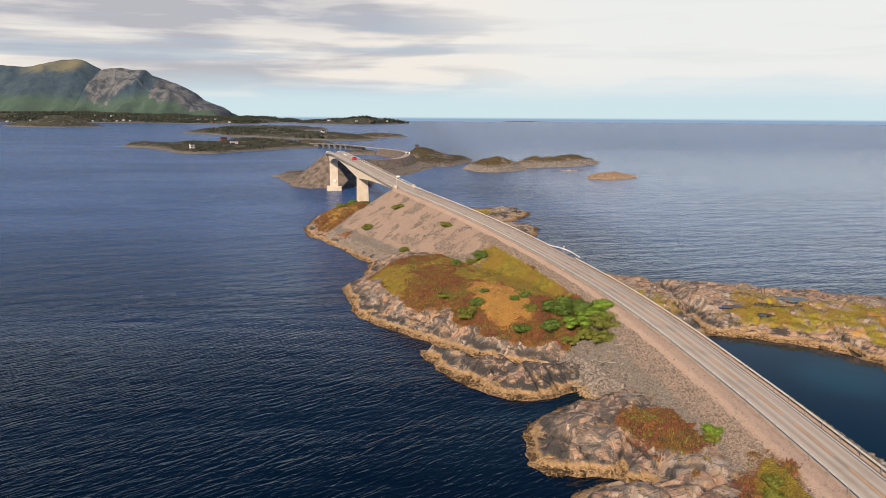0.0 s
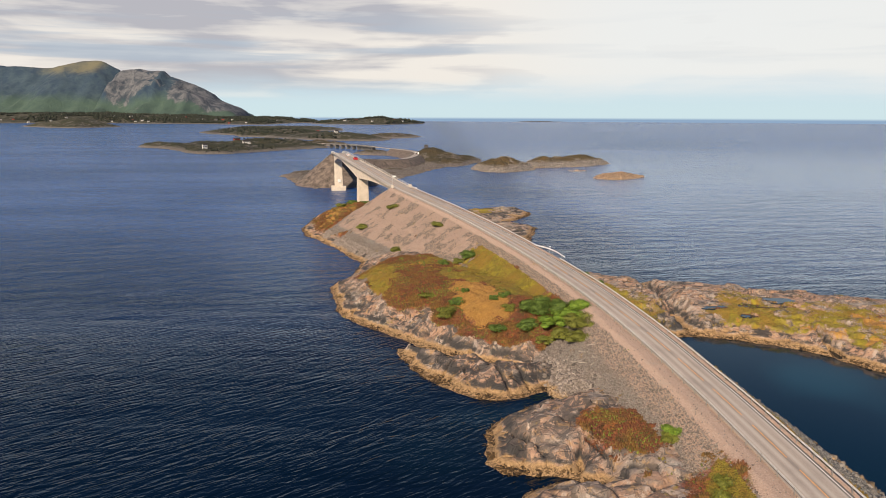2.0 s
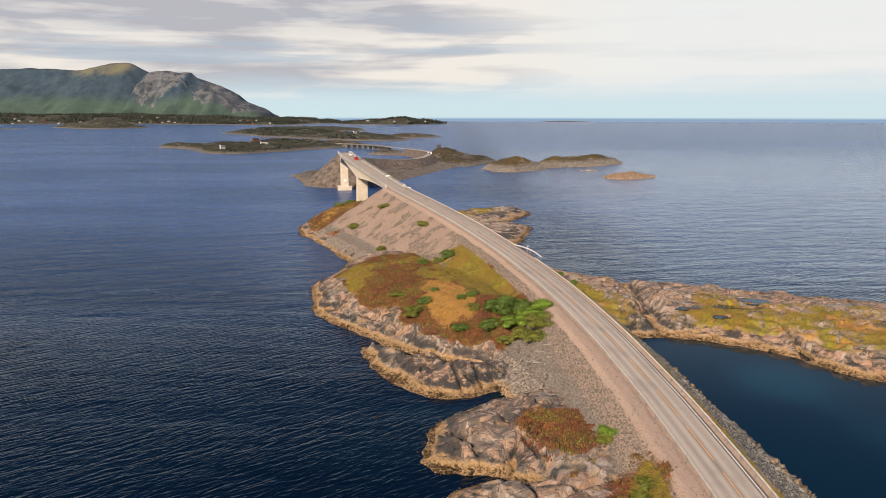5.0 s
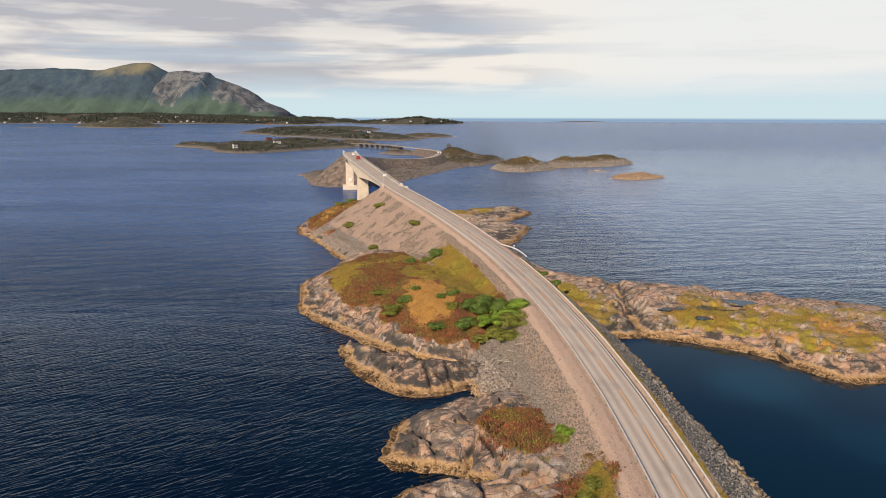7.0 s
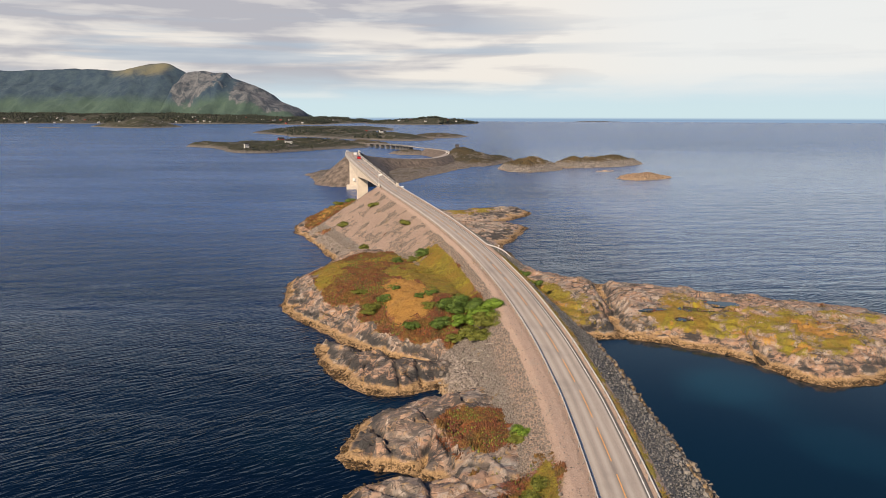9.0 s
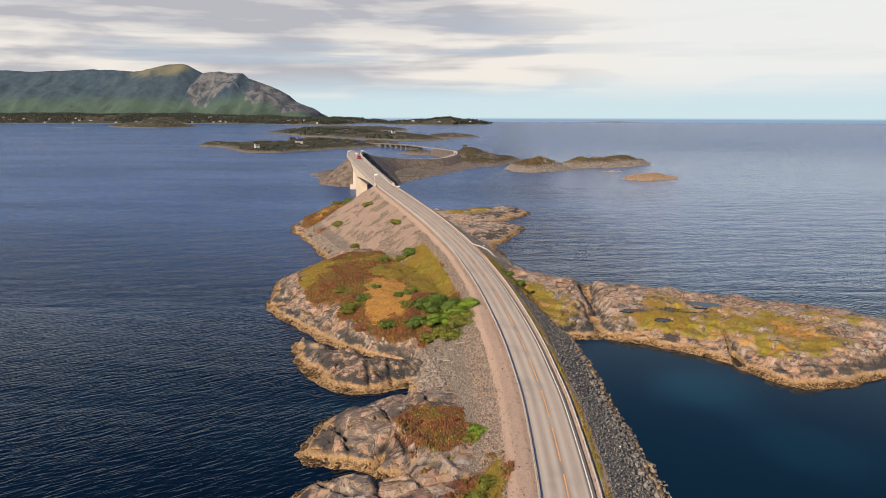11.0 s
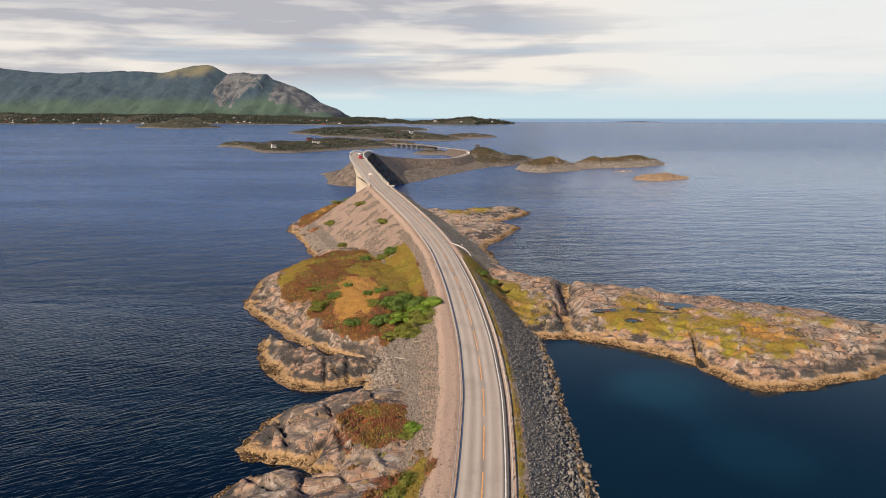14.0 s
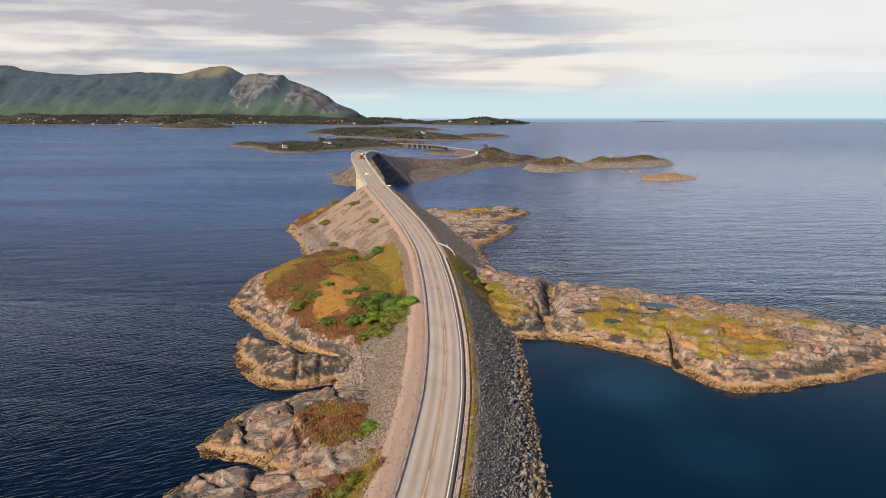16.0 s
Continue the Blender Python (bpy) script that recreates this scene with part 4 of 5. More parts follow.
def far_bank():
    i0, i1 = FAR_END - 12, min(len(LINE) - 5, FAR_END + 400)
    lo, hi = LINE[i0:i1, :2].min(0) - 24, LINE[i0:i1, :2].max(0) + 24
    x, y = np.meshgrid(np.arange(lo[0], hi[0], 1.5), np.arange(lo[1], hi[1], 1.5))
    far, side, zr, along = to_road(x, y, FAR_END + 2, i1)
    z = zr - 0.15 - np.maximum(0, far - 4.8) / 1.2 + 0.35 * fbm(x, y, 3, 3, 77) * soft(far, 5, 8)
    z = np.where(far < 4.2, zr - 0.45, z)
    ob = sheet("embankment", x, y, np.maximum(z, -1.5), M_BANK, z > -1.0)
    tagged(ob, "brown gravel embankment carrying the far road", "embankment", kind="structure")


far_bank()
island("island", HILL, 4.0, 10, 1.8, M_ISLE, "dark heathery hill island beside the far road", seed=7, peaks=((-24, 764, 18, 24, 8.5), (-6, 752, 26, 26, 4.5)))
island("island", [(-118, 905), (-100, 884), (-74, 872), (-62, 890), (-72, 925), (-104, 938)], 4.5, 12, 2.0, M_ISLE, "small dark islet inside the road's bend", seed=9)
island("island", [(17, 656), (25, 625), (42, 620), (64, 634), (80, 662), (70, 690), (38, 700), (20, 684)], 8.6, 10, 1.6, M_ISLET, "rounded islet with heath on top and pale rock shores", seed=11)
island("island", [(66, 690), (80, 672), (108, 686), (135, 697), (168, 740), (150, 762), (110, 770), (76, 735)], 6.2, 9, 1.6, M_ISLET, "long rocky islet with green heath on its crest", seed=13)
island("island", [(109, 567), (119, 551), (136, 556), (155, 577), (145, 606), (126, 600)], 2.6, 7, 1.0, M_SKERRY, "low bare orange-brown skerry", seed=15)
island("island", [(100, 640), (110, 634), (122, 640), (112, 648)], 0.8, 3, 1.0, M_SKERRY, "tiny flat skerry just above the water", seed=17)
island("island", [(-458, 1075), (-410, 1041), (-385, 1009), (-314, 898), (-276, 900), (-250, 942), (-220, 1000), (-173, 1074), (-196, 1130), (-250, 1160), (-330, 1170), (-420, 1120)], 7.5, 16, 3.0, M_WOODED, "low dark island with scattered houses", seed=19)
island("island", [(-260, 1210), (-180, 1120), (-140, 1110), (-150, 1170), (-210, 1260)], 6, 18, 4, M_ISLE, "low heathery islet at the end of the flat bridge", seed=21)
island("island", [(-620, 1900), (-421, 1566), (-318, 1461), (-228, 1370), (-148, 1347), (-100, 1400), (-140, 1500), (-190, 1640), (-330, 1900), (-520, 2050)], 12, 50, 5, M_WOODED, "broad low island under dark heath", seed=23)
island("island", [(-168, 1586), (-107, 1478), (-63, 1518), (-37, 1597), (-80, 1660), (-150, 1670)], 9, 30, 6, M_ISLE, "low rounded rock island", seed=25)
island("island", [(-700, 2450), (-520, 2120), (-380, 2080), (-280, 2200), (-330, 2500), (-560, 2700)], 10, 60, 14, M_WOODED, "low dark headland across the sound", seed=27)
island("island", [(-1563, 2733), (-1345, 2506), (-1185, 2410), (-1130, 2620), (-1224, 2744), (-1400, 2830)], 16, 60, 12, M_WOODED, "dark low island in the wide sound", seed=29, rough=0.3, peaks=((-1255, 2560, 75, 70, 20), (-1400, 2600, 90, 60, 8)))
island("island", [(-1580, 2420), (-1500, 2380), (-1440, 2400), (-1500, 2450)], 3, 20, 8, M_WOODED, "small dark skerry in the wide sound", seed=31)
island("island", [(-640, 3650), (-397, 3364), (-263, 3366), (-120, 3560), (-34, 3763), (-300, 3900), (-560, 3900)], 20, 90, 18, M_WOODED, "far low island with wooded knolls", seed=33, peaks=((-250, 3500, 90, 80, 16), (-110, 3640, 60, 60, 8)))
island("island", [(-900, 4550), (-500, 4400), (-120, 4480), (-300, 4700), (-800, 4760)], 8, 90, 24, M_WOODED, "thin far strip of land on the horizon", seed=35)
island("island", [(540, 4780), (700, 4720), (940, 4800), (800, 4900), (600, 4900)], 4, 60, 20, M_WOODED, "tiny far island on the horizon", seed=37)
MAINLAND = [(-3900, 3600), (-2904, 3520), (-2500, 3420), (-2050, 3500), (-1750, 3600), (-1500, 3480), (-1250, 3420), (-944, 3250), (-780, 3300), (-700, 3600), (-640, 4300), (-1400, 4700), (-3900, 4700)]
mainland = island("island", MAINLAND, 46, 260, 20, M_WOODED, "dark wooded mainland shore below the mountain", "mainland", seed=39)


def mountain_material():
    n = material("hazy_mountain_slope", 0.95)
    crag = n.add("ShaderNodeAttribute", attribute_name="crag").outputs["Fac"]
    p = n.scaled(n.place, (1.0, 1.0, 0.45))
    mid, fine = n.noise(p, 0.0045, 6, 0.65, 0.6), n.noise(p, 0.022, 7, 0.75, 0.5)
    # Blue aerial haze is put into these green base colours.
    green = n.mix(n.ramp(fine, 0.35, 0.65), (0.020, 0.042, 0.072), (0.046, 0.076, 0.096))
    z = n.add("ShaderNodeSeparateXYZ")
    n.put(n.place, z.inputs[0])
    # Sunlit olive patch near the peak and cloud shade elsewhere, put into the colour.
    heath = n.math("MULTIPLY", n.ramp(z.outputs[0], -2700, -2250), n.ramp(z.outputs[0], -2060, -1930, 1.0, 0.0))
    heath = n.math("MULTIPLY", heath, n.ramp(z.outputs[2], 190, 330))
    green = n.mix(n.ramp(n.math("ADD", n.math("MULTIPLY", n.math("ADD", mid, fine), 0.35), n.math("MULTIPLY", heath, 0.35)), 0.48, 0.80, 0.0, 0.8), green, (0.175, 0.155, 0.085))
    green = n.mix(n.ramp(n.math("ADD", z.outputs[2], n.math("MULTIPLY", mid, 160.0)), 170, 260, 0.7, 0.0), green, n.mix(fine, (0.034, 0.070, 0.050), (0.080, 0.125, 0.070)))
    # The cliff greys carry the same blue haze in their colour.
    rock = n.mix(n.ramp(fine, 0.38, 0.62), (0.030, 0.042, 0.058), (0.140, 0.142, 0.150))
    bare = n.math("ADD", crag, n.math("MULTIPLY", n.math("SUBTRACT", fine, 0.5), 1.3))
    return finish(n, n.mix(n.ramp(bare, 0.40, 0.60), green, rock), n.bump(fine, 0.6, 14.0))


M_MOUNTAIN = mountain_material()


def mountain(name, crest, foot_y, crest_y, back_y, label, seed, step=18, cliff=0.0):
    c = np.array(crest, float)
    x, y = np.meshgrid(np.arange(c[0, 0], c[-1, 0], step), np.arange(foot_y, back_y, step))
    top = np.interp(x, c[:, 0], c[:, 1]) * (1 + 0.018 * fbm(x, 0 * y, 70, 3, seed + 9))
    k = np.where(y < crest_y, (y - foot_y) / (crest_y - foot_y), 1 - 0.5 * (y - crest_y) / (back_y - crest_y))
    k = np.clip(k + 0.16 * fbm(x, y, 420, 4, seed) * soft(k, 0, 0.3) * soft(k, 1, 0.75), 0, 1)
    form = (1 - cliff) * k**1.25 + cliff * (0.52 * soft(k, 0.40, 0.66) + 0.30 * k + 0.18 * soft(k, 0.66, 1.0))
    gully = ridged(x * 1.9, y * 0.45, 300, 5, seed + 3)
    z = top * form + gully * (0.13 + 0.16 * cliff) * top * np.sin(np.pi * np.clip(k, 0, 1)) + 12 * fbm(x, y, 90, 4, seed + 6) * soft(k, 0, 0.2) * soft(k, 1.0, 0.9)
    crag = cliff * np.clip(soft(k, 0.44, 0.62) - 0.15 + 0.9 * fbm(x * 1.6, y * 0.5, 160, 4, seed + 8), 0, 1) + 0.12 * gully
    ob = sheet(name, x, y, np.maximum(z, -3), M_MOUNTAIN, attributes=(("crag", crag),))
    return tagged(ob, label, "mountain")


mountain("mountain", [(-4150, 383), (-3600, 391), (-3528, 358), (-3307, 332), (-3088, 318), (-2922, 328), (-2701, 335), (-2487, 328), (-2344, 323), (-2227, 351), (-2147, 364), (-2073, 371), (-2011, 354), (-1928, 312), (-1831, 246), (-1719, 155)],
         3950, 4560, 4880, "long green mountain ridge with a rounded peak, blue haze in its colour", 71)
mountain("mountain", [(-1940, 153), (-1883, 275), (-1852, 299), (-1795, 310), (-1750, 312), (-1677, 297), (-1599, 297), (-1578, 269), (-1527, 255), (-1422, 219), (-1336, 176), (-1290, 129), (-1218, 104), (-1139, 59), (-1103, 4)],
         3900, 4400, 4700, "steep grey-cliffed headland mountain with green foot slopes", 83, 16, 0.75)


# ---- houses far off ----
M_HOUSE_WHITE = plain("white_boards", (0.52, 0.51, 0.49), 0.7)
M_HOUSE_RED = plain("red_boards", (0.28, 0.045, 0.03), 0.8)
M_ROOF = plain("dark_roof_tiles", (0.07, 0.065, 0.065), 0.8)
M_GLASS = plain("dark_window_glass", (0.03, 0.035, 0.045), 0.15, 0, 0.05)


def house(at, w, d, h, turn, wall, label):
    top = tagged(empty("house", at, turn), label, "house", "far houses")
    bm = bmesh.new()
    v = [bm.verts.new(p) for p in ((-w / 2, -d / 2, -1.5), (w / 2, -d / 2, -1.5), (w / 2, d / 2, -1.5), (-w / 2, d / 2, -1.5), (-w / 2, -d / 2, h), (w / 2, -d / 2, h), (w / 2, d / 2, h), (-w / 2, d / 2, h), (-w / 2, 0, h + d * 0.42), (w / 2, 0, h + d * 0.42))]
    for f in ((0, 1, 5, 4), (2, 3, 7, 6), (1, 2, 6, 9, 5), (3, 0, 4, 8, 7), (3, 2, 1, 0)):
        bm.faces.new([v[i] for i in f])
    part("wall", bm, wall, top)
    bm = bmesh.new()
    o, r = 0.5, h + d * 0.42
    e = h - 0.42 * o
    q = [bm.verts.new(p) for p in ((-w / 2 - o, -d / 2 - o, e), (w / 2 + o, -d / 2 - o, e), (w / 2 + o, 0, r), (-w / 2 - o, 0, r), (w / 2 + o, d / 2 + o, e), (-w / 2 - o, d / 2 + o, e))]
    bm.faces.new((q[0], q[1], q[2], q[3])), bm.faces.new((q[3], q[2], q[4], q[5]))
    bmesh.ops.solidify(bm, geom=bm.faces[:], thickness=-0.3)
    part("roof", bm, M_ROOF, top)
    for k in range(3):
        bm = bmesh.new()
        box(bm, (1.2, 0.12, 1.3), (0, 0, 0), 0.02)
        part("window", bm, M_GLASS, top).location = (-w / 3 + k * w / 3, -d / 2 - 0.04, h * 0.55)


def on_land(x, y, ground):
    """The height of an island's sheet near a place."""
    hit, place, *_ = ground.ray_cast(Vector((x, y, 500)), Vector((0, 0, -1)))
    return place.z if hit else None


low_island = [o for o in bpy.data.objects if o.get("label", "") == "low dark island with scattered houses"][0]
broad_island = [o for o in bpy.data.objects if o.get("label", "") == "broad low island under dark heath"][0]
far_island = [o for o in bpy.data.objects if o.get("label", "") == "far low island with wooded knolls"][0]
rng = random.Random(5)
bpy.context.view_layer.update()
for x, y, w, red in ((-283, 1030, 10, 0), (-320, 1119, 9, 1), (-312, 931, 6, 0)):
    z = on_land(x, y, low_island)
    if z and z > 1:
        house((x, y, z), w, w * 0.62, 5.0, rng.uniform(-30, 60), M_HOUSE_RED if red else M_HOUSE_WHITE, "red wooden house on the dark island" if red else "white wooden house on the dark island")
for ground, count, box_x, box_y in ((broad_island, 2, (-520, -180), (1420, 1850)), (far_island, 9, (-520, -120), (3420, 3700)), (mainland, 60, (-2950, -800), (3300, 3900))):
    made, taken = 0, []
    for k in range(count * 12):
        x, y = rng.uniform(*box_x), rng.uniform(*box_y)
        z = on_land(x, y, ground)
        if z and 2 < z < 30 and made < count and all(abs(x - u) > 24 for u in taken):
            made += 1
            taken.append(x)
            w = rng.uniform(9, 15) if ground != broad_island else 7.0
            red = rng.random() < 0.15
            house((x, y, z), w, w * 0.65, 5.0, rng.uniform(-40, 40), M_HOUSE_RED if red else M_HOUSE_WHITE, "red wooden house on the far shore" if red else "white wooden house on the far shore")


# ---- the flat bridge far off ----
def flat_bridge():
    top = tagged(new("bridge"), "low flat concrete bridge on many piers", "bridge")
    ends = [k for k in range(NEAR_END, len(LINE)) if 955 < LINE[k, 1] < 1085 and LINE[k, 0] < -80]
    a, b = ends[0], ends[-1]
    deck = [[across(i, s, LINE[i, 2] + h) for s, h in ((-3.9, -0.05), (3.9, -0.05), (3.9, -1.1), (-3.9, -1.1))] for i in range(a, b, 3)]
    lofted("deck", deck, M_CONCRETE_SHADED, top)
    for s in (-1, 1):
        extrude("parapet", off_line(a, b, s * 3.9, 0, 3), [(-0.12, -0.2), (0.12, -0.2), (0.12, 0.35), (-0.12, 0.35)], M_CONCRETE_SHADED, top)
    for i in range(a + 6, b, 15):
        bm = bmesh.new()
        box(bm, (6.0, 1.4, LINE[i, 2] + 1.5), (0, 0, (LINE[i, 2] + 1.5) / 2), 0.1)
        turn = math.degrees(math.atan2(SIDE[i, 1], SIDE[i, 0]))
        part("pier", bm, M_CONCRETE_SHADED, top).matrix_world = pose(LINE[i, 0], LINE[i, 1], -2.3, 0, 0, turn)


flat_bridge()


# ---- vehicles ----
M_RED = plain("red_car_paint", (0.50, 0.012, 0.02), 0.25, 0.1, 0.04)
M_CARWHITE = plain("white_car_paint", (0.74, 0.74, 0.73), 0.3, 0.0, 0.03)
M_TYRE = plain("tyre_rubber", (0.02, 0.02, 0.02), 0.9)
M_RIM = plain("wheel_rim", (0.4, 0.4, 0.41), 0.35, 0.8)
M_LAMP_RED = plain("rear_lamp", (0.35, 0.01, 0.01), 0.3)
M_LAMP_CLEAR = plain("head_lamp", (0.7, 0.7, 0.68), 0.2)


def car(at, turn, pitch, paint, label, tall=1.0):
    """A small estate car, its length along y."""
    top = tagged(new("car"), label, "car")
    top.matrix_world = pose(*at, pitch, 0, turn)
    side = [(-2.1, 0.35), (-2.15, 0.75), (-2.05, 0.98), (-1.75, 1.5 * tall), (0.35, 1.52 * tall), (1.05, 1.0), (1.9, 0.86), (2.12, 0.62), (2.1, 0.35)]
    bm = bmesh.new()
    rings = []
    for x, k in ((-0.86, 0.92), (-0.80, 1.0), (0.80, 1.0), (0.86, 0.92)):
        rings.append([bm.verts.new((x * (0.86 if z > 1.2 else 1.0), y * (k if z > 0.5 else 1), 0.35 + (z - 0.35) * (1 if k == 1 else 0.97))) for y, z in side])
    for a, b in zip(rings, rings[1:]):
        for j in range(len(side)):
            bm.faces.new((a[j], a[(j + 1) % len(side)], b[(j + 1) % len(side)], b[j]))
    bm.faces.new(rings[0]), bm.faces.new(rings[-1][::-1])
    bmesh.ops.recalc_face_normals(bm, faces=bm.faces[:])
    part("body", bm, paint, top)
    for name, size, place, tilt in (("windscreen", (1.30, 0.04, 0.62), (0, 0.74, 1.24 * (0.5 + tall / 2)), 54), ("rear_window", (1.30, 0.04, 0.50), (0, -1.94, 1.25 * (0.5 + tall / 2)), -30)):
        bm = bmesh.new()
        box(bm, size, place, 0.01, Matrix.Rotation(radians(tilt), 4, "X"))
        part(name, bm, M_GLASS, top)
    for s in (-1, 1):
        bm = bmesh.new()
        box(bm, (0.03, 2.1, 0.36), (s * 0.775, -0.6, 1.24 * (0.5 + tall / 2)), 0.01, Matrix.Rotation(s * radians(-9), 4, "Y"))
        part("side_window", bm, M_GLASS, top)
        for y in (-1.3, 1.3):
            bm = bmesh.new()
            bmesh.ops.create_cone(bm, cap_ends=True, segments=18, radius1=0.32, radius2=0.32, depth=0.22, matrix=Matrix.Translation((s * 0.78, y, 0.32)) @ Matrix.Rotation(radians(90), 4, "Y"))
            wheel = part("wheel", bm, M_TYRE, top)
            bm = bmesh.new()
            bmesh.ops.create_cone(bm, cap_ends=True, segments=14, radius1=0.2, radius2=0.18, depth=0.02, matrix=Matrix.Translation((s * 0.9, y, 0.32)) @ Matrix.Rotation(radians(90), 4, "Y"))
            part("rim", bm, M_RIM, wheel)
        bm = bmesh.new()
        box(bm, (0.3, 0.05, 0.2), (s * 0.62, -2.13, 0.85), 0.02)
        part("rear_lamp", bm, M_LAMP_RED, top)
        bm = bmesh.new()
        box(bm, (0.32, 0.06, 0.14), (s * 0.6, 2.06, 0.72), 0.02)
        part("head_lamp", bm, M_LAMP_CLEAR, top)


def on_road(i, offset, back=False):
    turn = math.degrees(math.atan2(-AHEAD[i, 0], AHEAD[i, 1])) + (180 if back else 0)
    pitch = math.degrees(math.atan2(AHEAD[i, 2], math.hypot(AHEAD[i, 0], AHEAD[i, 1]))) * (-1 if back else 1)
    return across(i, offset, LINE[i, 2] + 0.01), turn, pitch


car(*on_road(station(377), 1.45), M_RED, "red estate car driving up the bridge", 1.08)
car(*on_road(int(np.argmin(np.hypot(LINE[:, 0] + 36, LINE[:, 1] - 752))), 1.5), M_CARWHITE, "white camper van on the far road", 1.5)
car(*on_road(int(np.argmin(np.hypot(LINE[:, 0] + 36, LINE[:, 1] - 770))), -1.5, True), M_CARWHITE, "white car on the far road")
car(*on_road(station(404), 1.45), M_CARWHITE, "white car near the top of the bridge")


# ---- signs ----
def pole(bm, radius, height, at=(0, 0, 0), sides=10):
    bmesh.ops.create_cone(bm, cap_ends=True, segments=sides, radius1=radius, radius2=radius * 0.9, depth=height, matrix=Matrix.Translation((at[0], at[1], at[2] + height / 2)))
    return bm


def windsock():
    i = station(292.5)
    p = across(i, -4.4, LINE[i, 2] - 0.3)
    top = tagged(empty("windsock", p), "small white windsock on a thin steel pole by the bridge", "windsock")
    part("pole", pole(bmesh.new(), 0.07, 5.6), M_STEEL, top)
    bm = bmesh.new()
    bmesh.ops.create_cone(bm, cap_ends=True, segments=14, radius1=0.5, radius2=0.2, depth=1.5, matrix=pose(0.75, 0, 5.2, 0, 80, 0))
    part("sock", bm, M_WHITE, top, "white fabric sock")


windsock()


def sign_board():
    i = station(294.0)
    p = across(i, 5.6, LINE[i, 2] - 1.7)
    top = tagged(empty("sign_board", p, math.degrees(math.atan2(SIDE[i, 1], SIDE[i, 0]))), "pale sign board on two steel legs beyond the rail", "sign")
    bm = bmesh.new()
    box(bm, (1.9, 0.08, 0.42), (0, 0, 1.35), 0.02)
    part("board", bm, M_WHITE, top)
    for x in (-0.8, 0.8):
        part("leg", pole(bmesh.new(), 0.05, 2.2, (x * 0.8, 0.09, -0.9)), M_STEEL, top)


sign_board()


def marker_post(at, label, height=1.1, plate=True):
    top = tagged(empty("marker_post", at), label, "marker post", "road marker posts")
    bm = bmesh.new()
    box(bm, (0.10, 0.08, height), (0, 0, height / 2), 0.02)
    part("stake", bm, M_STEEL, top)
    if plate:
        bm = bmesh.new()
        box(bm, (0.34, 0.04, 0.36), (0, -0.07, height), 0.015)
        part("plate", bm, M_STEEL, top)


marker_post((10.2, 191.6, 12.6), "small pale marker post at the flared end of the rail", 1.7)
marker_post((5.6, 171.0, 11.3), "small pale marker plate beside the guard rail", 1.2)


def lookout():
    top = tagged(empty("lookout_hut", (-25.5, 762.0, 15.2)), "small dark lookout hut on the hill top", "hut")
    bm = bmesh.new()
    box(bm, (4.2, 3.2, 2.6), (0, 0, 1.0), 0.1)
    part("wall", bm, M_ROOF, top)
    bm = bmesh.new()
    box(bm, (5.0, 4.0, 0.3), (0, 0, 2.45), 0.06, Matrix.Rotation(radians(6), 4, "X"))
    part("roof", bm, M_ROOF, top)


lookout()


# ---- plants ----
def leaf_material(name, dark, light, patch=None, shade=None):
    n = material(name, 0.75)
    r = n.add("ShaderNodeNewGeometry").outputs["Random Per Island"]
    c = n.mix(r, dark, light)
    if patch:
        c = n.mix(n.ramp(n.noise(n.place, 0.2, 5, 0.65, 0.6), 0.44, 0.58, 0.0, 0.8), c, patch)
    if shade:
        c = n.mix(n.ramp(n.noise(n.place, 0.42, 6, 0.7, 0.8), 0.52, 0.62, 0.0, 0.75), c, shade)
    return finish(n, n.mix(n.ramp(n.noise(n.place, 1.2, 3), 0.35, 0.7, 0, 0.5), c, tuple(v * 0.6 for v in dark)))


M_LEAF = leaf_material("green_leaves", (0.085, 0.160, 0.012), (0.20, 0.295, 0.022))
M_LEAF_DARK = leaf_material("dark_leaves", (0.052, 0.098, 0.012), (0.125, 0.185, 0.020))
M_LEAF_OLIVE = leaf_material("olive_leaves", (0.090, 0.105, 0.012), (0.19, 0.195, 0.022))
M_BARK = plain("shrub_bark", (0.09, 0.065, 0.045), 0.9)


